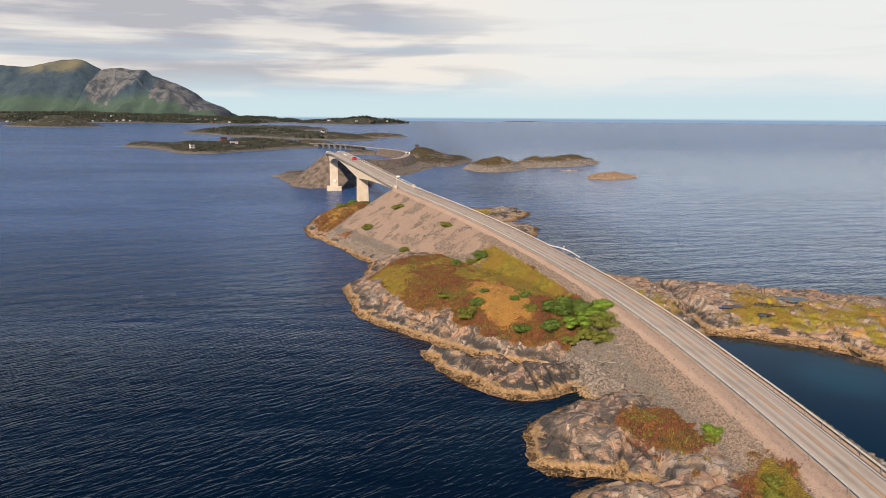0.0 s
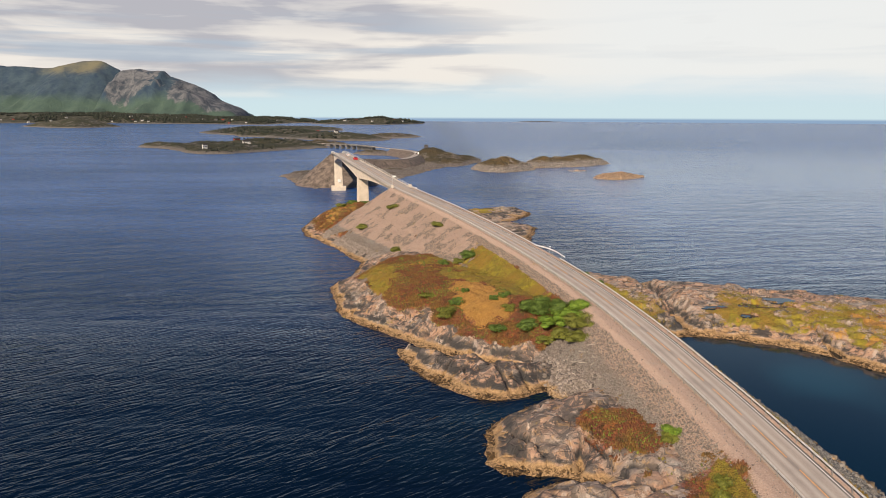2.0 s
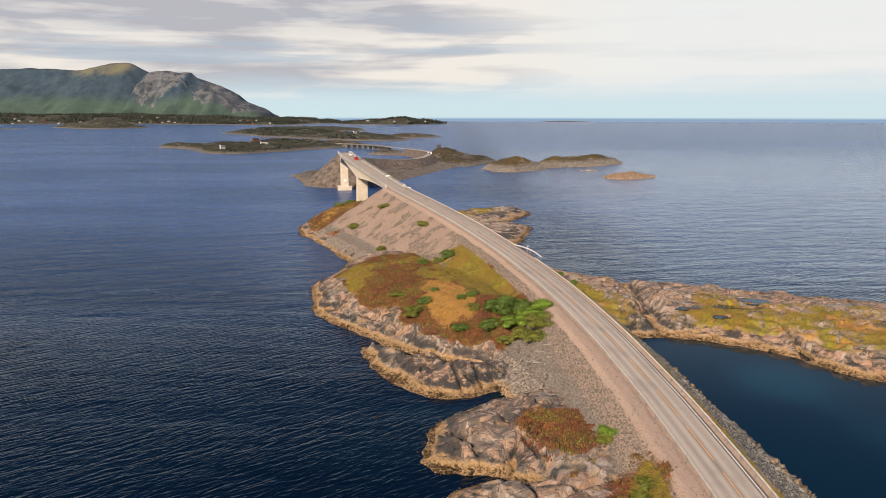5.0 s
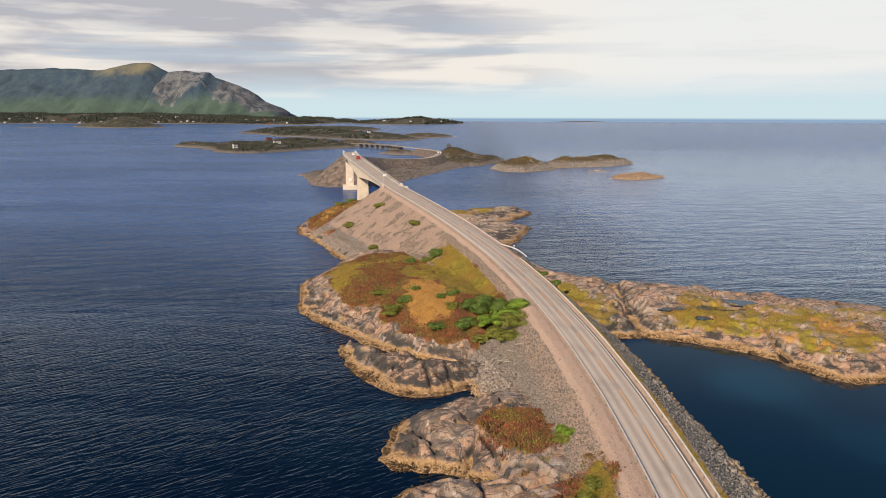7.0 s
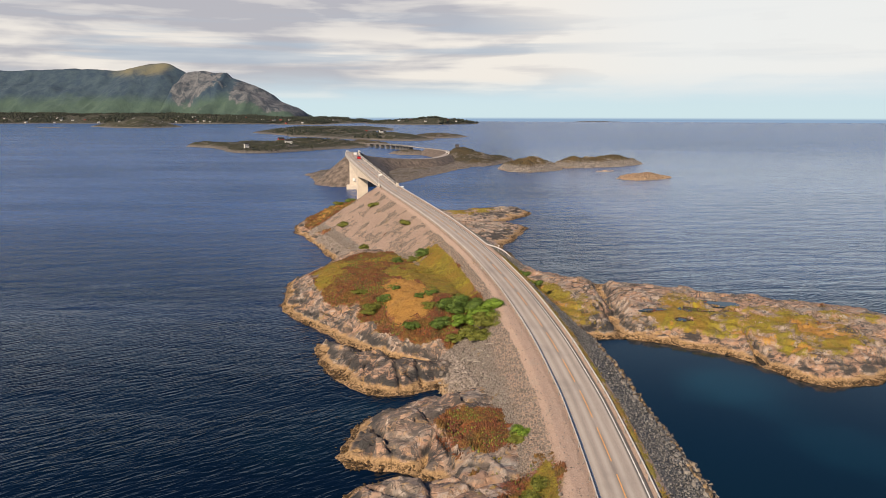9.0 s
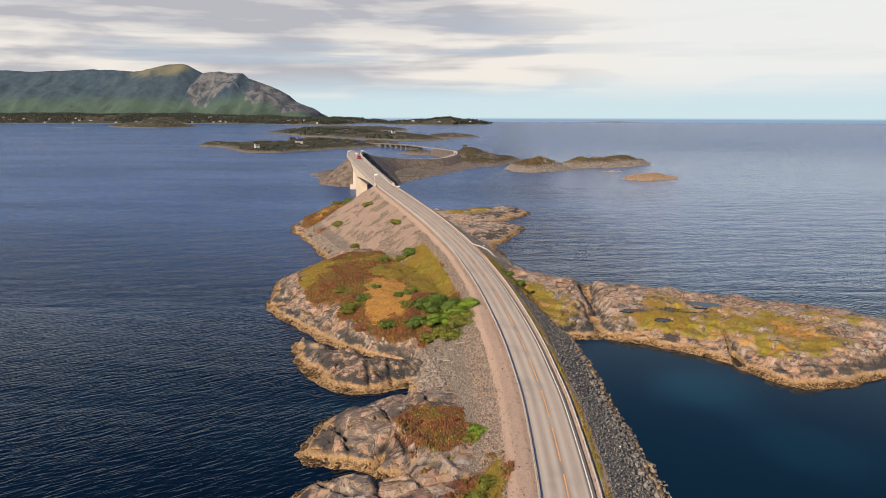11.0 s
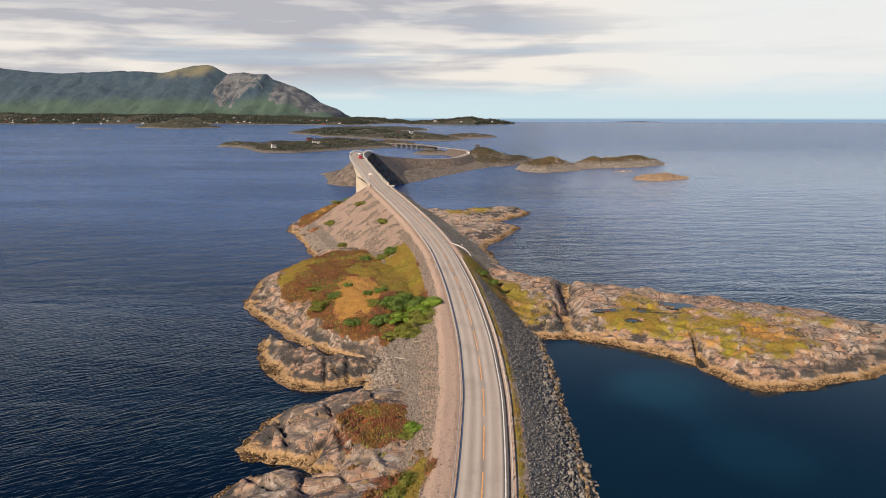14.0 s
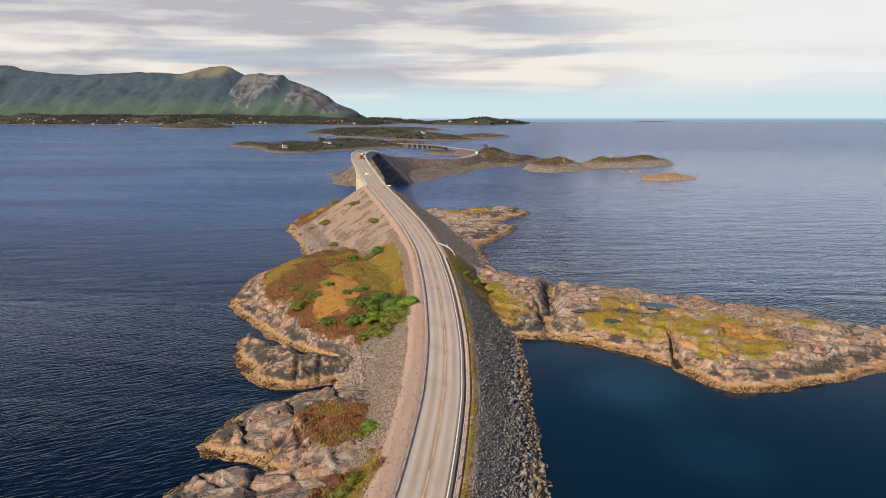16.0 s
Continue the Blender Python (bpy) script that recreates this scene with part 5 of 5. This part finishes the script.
def shrub(at, radius, height, mat, label, seed, count):
    r = np.random.RandomState(seed)
    top = tagged(empty("shrub", (at[0], at[1], at[2] - 0.1)), label, "shrub", "shrubs")
    bm = bmesh.new()
    for k in range(4):
        a = r.uniform(0, 6.28)
        tip = Vector((math.cos(a) * radius * 0.55, math.sin(a) * radius * 0.55, height * 0.5))
        m = tip.to_track_quat("Z", "Y").to_matrix().to_4x4()
        bmesh.ops.create_cone(bm, segments=6, radius1=0.09, radius2=0.03, depth=tip.length, matrix=m @ Matrix.Translation((0, 0, tip.length / 2)))
    part("trunk", bm, M_BARK, top)
    # several lobes, each a loose cloud of small bent leaf sprays
    lobes = np.array([(r.uniform(-0.6, 0.6) * radius, r.uniform(-0.6, 0.6) * radius, height * r.uniform(0.05, 0.58), radius * r.uniform(0.22, 0.52)) for _ in range(16)])
    at_lobe = lobes[r.randint(len(lobes), size=count)]
    d = r.normal(size=(count, 3))
    d /= np.linalg.norm(d, axis=1)[:, None]
    c = at_lobe[:, :3] + d * (at_lobe[:, 3] * r.uniform(0.45, 1.12, count))[:, None] * np.array((1, 1, 0.8 * height / (1.4 * radius)))
    c[:, 2] = np.maximum(c[:, 2], 0.06)
    size = (r.uniform(0.07, 0.17, count) * (0.7 + 0.12 * radius))[:, None]
    u = np.cross(d, r.normal(size=(count, 3)))
    u /= np.linalg.norm(u, axis=1)[:, None]
    v = np.cross(d, u)
    lift = d * size * 0.35
    verts = np.stack([c - u * size, c + v * size * 0.8 + lift, c + u * size, c - v * size * 0.8 + lift], 1).reshape(-1, 3)
    b = 4 * np.arange(count)[:, None]
    solid("crown", verts, np.concatenate([b + (0, 1, 2), b + (0, 2, 3)]), mat, top)
    return top


def shrub_at(x, y, radius, height, mat, label, seed):
    shrub((x, y, ground_at(x, y)), radius * 1.1, height * 1.15, mat, label, seed, int(900 + 480 * radius ** 2))


for k, (x, y, rad, h, mat, label) in enumerate((
    (2.4, 147.5, 4.0, 3.0, M_LEAF_DARK, "dense dark green shrub on the heathery knoll"),
    (-1.0, 148.5, 3.0, 2.2, M_LEAF_DARK, "dense dark green shrub on the heathery knoll"),
    (5.6, 146.0, 3.8, 2.8, M_LEAF, "bright green leafy shrub beside the road bank"),
    (8.4, 145.0, 3.0, 2.4, M_LEAF, "bright green leafy shrub beside the road bank"),
    (3.0, 142.0, 3.6, 2.4, M_LEAF, "bright green leafy shrub on the heathery knoll"),
    (6.8, 141.5, 3.6, 2.6, M_LEAF, "bright green leafy shrub beside the road bank"),
    (7.2, 138.0, 3.4, 2.4, M_LEAF_OLIVE, "olive green bushy shrub by the stone bank"),
    (4.2, 137.0, 3.2, 2.0, M_LEAF_OLIVE, "olive green bushy shrub by the stone bank"),
    (5.8, 133.8, 3.0, 1.9, M_LEAF_OLIVE, "olive green bushy shrub by the stone bank"),
    (0.5, 138.5, 2.4, 1.3, M_LEAF_OLIVE, "low olive shrub among brown heather"),
    (-2.5, 143, 2.6, 1.8, M_LEAF_DARK, "low green shrub among brown heather"),
    (-18.9, 155.4, 3.0, 2.2, M_LEAF_OLIVE, "green shrub at the rocky edge of the knoll"),
    (-17.0, 158.5, 2.0, 1.5, M_LEAF_DARK, "green shrub at the rocky edge of the knoll"),
    (-8.5, 144.0, 2.1, 1.5, M_LEAF_DARK, "low dark shrub among brown heather"),
    (-5.6, 150.5, 1.8, 1.2, M_LEAF_OLIVE, "low olive shrub among brown heather"),
    (-8.4, 157, 1.2, 1.0, M_LEAF_DARK, "small round shrub in yellow grass"),
    (-5.8, 158.5, 1.6, 1.1, M_LEAF_DARK, "small round shrub in yellow grass"),
    (-14.5, 163.5, 1.0, 0.8, M_LEAF_DARK, "small dark shrub in straw grass"),
    (-23.6, 166.0, 2.2, 1.1, M_LEAF_OLIVE, "low olive shrub among brown heather"),
    (-34.3, 232.8, 2.6, 2.2, M_LEAF_OLIVE, "lone green shrub at the foot of the bank"),
    (-18.7, 200.5, 2.2, 1.6, M_LEAF_DARK, "dark shrub behind the knoll"),
    (-11.5, 202.0, 2.6, 2.0, M_LEAF_DARK, "dark shrub behind the knoll"),
    (-14.5, 202.5, 2.0, 1.5, M_LEAF_OLIVE, "olive shrub behind the knoll"),
    (-48.7, 269.5, 3.0, 1.8, M_LEAF_OLIVE, "lone shrub on the gravel bank"),
    (-19.8, 232.9, 2.5, 1.8, M_LEAF_OLIVE, "lone shrub on the gravel bank"),
    (-37.0, 270.9, 2.7, 1.8, M_LEAF_OLIVE, "lone shrub on the gravel bank"),
    (-55.0, 347.0, 4.0, 2.6, M_LEAF_DARK, "dark green scrub at the foot of the bridge pier"),
    (-60.5, 345.0, 3.4, 2.0, M_LEAF_DARK, "dark green scrub at the foot of the bridge pier"),
    (-65.0, 338.0, 3.0, 1.5, M_LEAF_OLIVE, "olive scrub on the cape"),
    (18.8, 174.0, 2.4, 1.5, M_LEAF_DARK, "green shrub on the grassy verge"),
    (16.4, 178.5, 2.0, 1.3, M_LEAF_DARK, "green shrub on the grassy verge"),
    (11.2, 94.8, 1.6, 1.0, M_LEAF_OLIVE, "small green shrub at the heather's edge"),
    (12.4, 96.0, 1.7, 1.1, M_LEAF, "small green shrub at the heather's edge"),
    (13.0, 78.0, 2.2, 1.0, M_LEAF_OLIVE, "green shrub below the road bank"),
    (14.2, 81.5, 1.6, 0.8, M_LEAF_OLIVE, "green shrub below the road bank"))):
    shrub_at(x, y, rad, h, mat, label, 100 + k)


def scatter(mask, count, seed, test=None):
    """Random places on the near ground, as likely as the mask is strong."""
    r = np.random.RandomState(seed)
    i, j = np.nonzero(mask + 0.45 * fbm(GX, GY, 3.5, 3, seed) > 0.45)
    if len(i) == 0:
        return np.zeros((0, 3)), r
    pick = r.randint(0, len(i), count)
    i, j = i[pick], j[pick]
    x, y = GX[i, j] + r.uniform(-0.25, 0.25, count), GY[i, j] + r.uniform(-0.25, 0.25, count)
    return np.stack([x, y, GZ[i, j]], 1), r


def tufts(name, mask, count, seed, mat, label, size=(0.25, 0.6), tall=(0.25, 0.5), spikes=5):
    """Low tufts of a few leaning blades each, in one mesh."""
    p, r = scatter(mask, count, seed)
    n = len(p)
    s, h, a0 = r.uniform(*size, n), r.uniform(*tall, n), r.uniform(0, 6.28, n)
    h = h * (0.45 + 1.3 * soft(fbm(p[:, 0], p[:, 1], 3.2, 3, seed + 40), -0.25, 0.4))
    verts = np.zeros((n, spikes + 1, 3))
    verts[:, 0] = p + np.stack([r.normal(size=n) * 0.1, r.normal(size=n) * 0.1, h], 1)
    for k in range(spikes):
        a, q = a0 + 6.283 * k / spikes, s * r.uniform(0.6, 1.2, n)
        verts[:, k + 1] = p + np.stack([q * np.cos(a), q * np.sin(a), -0.08 + h * r.uniform(0, 0.5, n)], 1)
    b = (spikes + 1) * np.arange(n)[:, None]
    faces = np.concatenate([b + (0, 1 + k, 1 + (k + 1) % spikes) for k in range(spikes)])
    return tagged(solid(name, verts.reshape(-1, 3), faces, mat), label, name, kind="stuff")


M_LING = leaf_material("heather_sprigs", (0.095, 0.029, 0.011), (0.225, 0.072, 0.026), (0.170, 0.098, 0.014), (0.060, 0.048, 0.012))
M_GRASS = leaf_material("grass_blades", (0.13, 0.106, 0.011), (0.30, 0.245, 0.019), (0.25, 0.145, 0.020), (0.17, 0.110, 0.016))
M_STRAW = leaf_material("straw_blades", (0.27, 0.12, 0.022), (0.48, 0.25, 0.06))
tufts("heather", COVER["heather"], 52000, 1, M_LING, "rust-brown heather covering the knolls", (0.10, 0.28), (0.08, 0.40), 4)
tufts("heather", COVER["heather"], 6000, 2, M_LEAF_OLIVE, "green sprigs between the heather", (0.10, 0.27), (0.10, 0.34), 4)
tufts("grass", COVER["green"], 30000, 3, M_GRASS, "yellow-green autumn grass", (0.10, 0.24), (0.06, 0.2), 3)
tufts("grass", COVER["straw"], 4500, 4, M_STRAW, "orange straw-coloured dry grass", (0.10, 0.24), (0.06, 0.2), 3)


# ---- stones and weed ----
def stone_material(name, dark, light, tide=True):
    n = material(name, 0.9)
    r = n.add("ShaderNodeNewGeometry").outputs["Random Per Island"]
    f = n.noise(n.place, 2.2, 4, 0.7)
    z = n.add("ShaderNodeSeparateXYZ")
    n.put(n.place, z.inputs[0])
    level = n.math("ADD", z.outputs[2], n.math("MULTIPLY", n.math("SUBTRACT", n.noise(n.place, 0.25, 5, 0.6, 0.4), 0.5), 2.2))
    c = n.mix(n.ramp(f, 0.35, 0.7, 0, 0.4), n.mix(r, dark, light), tuple(v * 0.5 for v in dark))
    if tide:
        c = n.mix(n.ramp(level, 0.7, 1.3, 0.85 * float(tide), 0.0), c, n.mix(r, (0.20, 0.125, 0.06), (0.38, 0.26, 0.14)))
    return finish(n, c, n.bump(f, 0.4, 0.08))


M_STONE = stone_material("grey_rubble", (0.125, 0.102, 0.088), (0.33, 0.278, 0.238))
# Darker copy of the grey rubble, with the right bank's shade in its colour.
M_STONE_SHADED = stone_material("shaded_rubble", (0.085, 0.083, 0.080), (0.26, 0.245, 0.23), 0.45)
M_STONE_TAN = stone_material("weed_stained_stone", (0.11, 0.078, 0.046), (0.26, 0.18, 0.10))
M_WEED = stone_material("bladder_wrack", (0.025, 0.014, 0.006), (0.10, 0.055, 0.015), False)
CUBE = np.array([(a, b, c) for a in (-1, 1) for b in (-1, 1) for c in (-1, 1)], float)
CUBE_FACES = [(0, 1, 3, 2), (4, 6, 7, 5), (0, 4, 5, 1), (2, 3, 7, 6), (0, 2, 6, 4), (1, 5, 7, 3)]


def stones(name, places, r, size, mat, label, flat=0.7, sink=0.25):
    """Broken stones in one mesh: skewed blocks, each turned its own way."""
    n = len(places)
    s = np.asarray(size)
    form = np.stack([s * r.uniform(0.6, 1.3, n), s * r.uniform(0.4, 0.9, n), s * flat * r.uniform(0.5, 1.0, n)], 1)
    c = CUBE[None] * form[:, None] * r.uniform(0.55, 1.0, (n, 8, 1))
    for axis, angle in ((0, r.normal(size=n) * 0.5), (1, r.normal(size=n) * 0.5), (2, r.uniform(0, 6.28, n))):
        i, j = [(1, 2), (2, 0), (0, 1)][axis]
        ca, sa = np.cos(angle)[:, None], np.sin(angle)[:, None]
        c[..., i], c[..., j] = c[..., i] * ca - c[..., j] * sa, c[..., i] * sa + c[..., j] * ca
    c = c + places[:, None]
    c[..., 2] += (s * sink)[:, None]
    faces = (8 * np.arange(n)[:, None, None] + np.array(CUBE_FACES)[None]).reshape(-1, 4)
    return tagged(solid(name, c.reshape(-1, 3), faces, mat), label, "stones", kind="stuff")


p, r = scatter(COVER["loose"], 36000, 11)
low = p[:, 2] < 3.2
stones("rubble", p, r, np.where(low, r.uniform(0.14, 0.5, len(p)), r.uniform(0.07, 0.2, len(p))), M_STONE, "grey broken rubble on the road bank")
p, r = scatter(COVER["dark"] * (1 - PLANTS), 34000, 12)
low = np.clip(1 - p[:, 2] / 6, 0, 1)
stones("rubble", p, r, r.uniform(0.08, 0.20, len(p)) + low**2 * r.uniform(0, 0.45, len(p)), M_STONE_SHADED, "grey broken rubble coloured darker for the shaded bank")
p, r = scatter(COVER["dark"] * (GZ < 1.1) * (GZ > -0.5), 330, 13)
stones("rubble", p, r, r.uniform(0.3, 0.7, len(p)), M_STONE_TAN, "tan weed-stained boulders at the waterline")
p, r = scatter(COVER["gravel"] * (1 - PLANTS), 9000, 14)
stones("gravel", p, r, r.uniform(0.04, 0.14, len(p)), M_STONE, "loose pale gravel along the road shoulder")
p, r = scatter(((GZ > -0.2) & (GZ < 0.5) & (COVER["dark"] < 0.3) & (fbm(GX, GY, 2.2, 3, 91) > 0.0)).astype(float), 6500, 15)
stones("seaweed", p, r, r.uniform(0.10, 0.34, len(p)), M_WEED, "dark brown seaweed along the tide line", 0.35, 0.05)


# ---- driftwood cast up at the head of the inlet ----
M_DRIFT = plain("bleached_driftwood", (0.38, 0.33, 0.28), 0.85, 0, 0.18, 2.0)


def driftwood(x, y, length, turn, tilt):
    log = tagged(empty("driftwood_log", (x, y, ground_at(x, y) + 0.22), turn), "bleached bare driftwood log among the inlet stones", "driftwood", "driftwood logs")
    bm = bmesh.new()
    r = random.Random(int(x * 100 + y))
    line = [Vector((length * (k / 6 - 0.5), 0.12 * r.uniform(-1, 1), 0.06 * r.uniform(-1, 1))) for k in range(7)]
    rings = []
    for k, c in enumerate(line):
        w = 0.13 - 0.012 * k
        rings.append([bm.verts.new(c + Vector((0, w * math.cos(6.283 * j / 8), w * math.sin(6.283 * j / 8)))) for j in range(8)])
    for a, b in zip(rings, rings[1:]):
        for j in range(8):
            bm.faces.new((a[j], a[(j + 1) % 8], b[(j + 1) % 8], b[j]))
    bm.faces.new(rings[0][::-1]), bm.faces.new(rings[-1])
    for v in bm.verts:
        v.co.z += tilt * v.co.x
    part("stem", bm, M_DRIFT, log)


for x, y, length, turn, tilt in ((5.2, 126.4, 3.4, 20, 0.05), (6.4, 127.8, 2.8, -35, 0.1), (4.0, 127.6, 2.4, 70, -0.04), (7.3, 126.0, 2.2, 100, 0.08), (5.8, 124.9, 2.6, -10, 0.0), (3.2, 129.0, 2.0, 40, 0.05), (7.9, 128.6, 2.3, 5, 0.12), (6.9, 123.4, 1.9, 60, 0.0)):
    driftwood(x, y, length, turn, tilt)


# ---- rain pools on the long isle ----
M_POOL = finish(material("pool_water", 0.04), (0.01, 0.02, 0.03))
for (cx, cy, rx, ry, turn), level in zip(POOLS, POOL_LEVELS):
    bm = bmesh.new()
    rim = []
    for k in range(28):
        a = 6.2832 * k / 28
        q = 1.05 + 0.22 * math.sin(3 * a + cx) + 0.12 * math.sin(7 * a + cy)
        rim.append(bm.verts.new((rx * 1.1 * q * math.cos(a), ry * 1.1 * q * math.sin(a), 0)))
    bm.faces.new(rim)
    made = bmesh.ops.extrude_face_region(bm, geom=bm.faces[:])
    bmesh.ops.translate(bm, verts=[v for v in made["geom"] if isinstance(v, bmesh.types.BMVert)], vec=(0, 0, -0.2))
    bmesh.ops.recalc_face_normals(bm, faces=bm.faces[:])
    pool = part("pool", bm, M_POOL)
    pool.matrix_world = pose(cx, cy, level, 0, 0, turn)
    tagged(pool, "still blue rain pool in a rock hollow", "pool", "rain pools")


# ---- far woods ----
def woods(ground, count, seed, tall, label, low=3.0, high=60.0):
    r = np.random.RandomState(seed)
    co = np.zeros(len(ground.data.vertices) * 3, np.float32)
    ground.data.vertices.foreach_get("co", co)
    co = co.reshape(-1, 3)
    wood = fbm(co[:, 0], co[:, 1], 140, 3, seed)
    co = co[(co[:, 2] > low) & (co[:, 2] < high) & (wood > -0.15)]
    verts, faces = [], []
    for p in co[r.randint(0, len(co), count)]:
        x, y, z = p + (r.uniform(-9, 9), r.uniform(-9, 9), -1.0)
        h, w = r.uniform(*tall), r.uniform(0.9, 1.5)
        b = len(verts)
        for k in range(5):
            a = 1.2566 * k + r.uniform(0, 1)
            verts.append((x + h * w * 0.5 * math.cos(a), y + h * w * 0.5 * math.sin(a), z + h * r.uniform(0.2, 0.5)))
        verts += [(x + r.normal() * 0.4, y, z + h), (x, y, z)]
        faces += [(b + k, b + (k + 1) % 5, b + 5) for k in range(5)] + [(b + (k + 1) % 5, b + k, b + 6) for k in range(5)]
    ob = link("woods", verts, faces, M_FAR_LEAF)
    tagged(ob, label, "woods", kind="stuff")


M_FAR_LEAF = leaf_material("far_leaves", (0.008, 0.012, 0.006), (0.024, 0.031, 0.013))
woods(mainland, 12000, 5, (6, 12), "dark woods along the mainland shore")
woods(low_island, 800, 6, (1.2, 3.2), "dark scrub on the low island")
woods(broad_island, 900, 7, (3, 6), "dark scrub on the broad island")
woods(far_island, 900, 8, (6, 12), "dark woods on the far island")


# ---- single boulders at the foot of the banks ----
def boulder_meshes(mat):
    made, r = [], np.random.RandomState(21)
    for k in range(6):
        bm = bmesh.new()
        bmesh.ops.create_icosphere(bm, subdivisions=1, radius=1.0)
        flat = [Vector(r.normal(size=3)).normalized() for _ in range(5)]
        for v in bm.verts:
            v.co *= r.uniform(0.85, 1.1)
            for f in flat:
                over = v.co.dot(f) - 0.62
                if over > 0:
                    v.co -= f * over
            v.co.z *= 0.72
        me = bpy.data.meshes.new("stone")
        bm.to_mesh(me)
        bm.free()
        me.materials.append(mat)
        made.append(me)
    return made


def object_stone_material(name, dark, light):
    n = material(name, 0.9)
    r = n.add("ShaderNodeObjectInfo").outputs["Random"]
    f = n.noise(n.place, 2.2, 5, 0.7)
    c = n.mix(n.ramp(f, 0.35, 0.7, 0, 0.5), n.mix(r, dark, light), tuple(v * 0.5 for v in dark))
    return finish(n, c, n.bump(f, 0.5, 0.1))


def boulders(mask, count, seed, sizes, mat):
    ground = bpy.data.objects["ground"]
    meshes = boulder_meshes(mat)
    places, r = scatter(mask, count, seed)
    for p in places:
        s = r.uniform(*sizes)
        ob = new("stone", meshes[r.randint(6)])
        ob.parent = ground
        ob.matrix_world = Matrix.Translation((p[0], p[1], p[2] + 0.15 * s)) @ Euler((r.normal() * 0.3, r.normal() * 0.3, r.uniform(0, 6.28))).to_matrix().to_4x4() @ Matrix.Diagonal((s * r.uniform(0.8, 1.3), s * r.uniform(0.7, 1.0), s, 1))


boulders(COVER["dark"] * (GZ < 2.6) * (GZ > -0.3) * (GY < 150), 170, 31, (0.35, 0.75), object_stone_material("bank_boulder", (0.11, 0.10, 0.09), (0.30, 0.27, 0.24)))
boulders(((GX > -2) & (GX < 13) & (GY > 118) & (GY < 134) & (GZ > 0.2) & (GZ < 4.5)).astype(float), 110, 32, (0.2, 0.6), object_stone_material("inlet_boulder", (0.085, 0.072, 0.064), (0.29, 0.245, 0.21)))
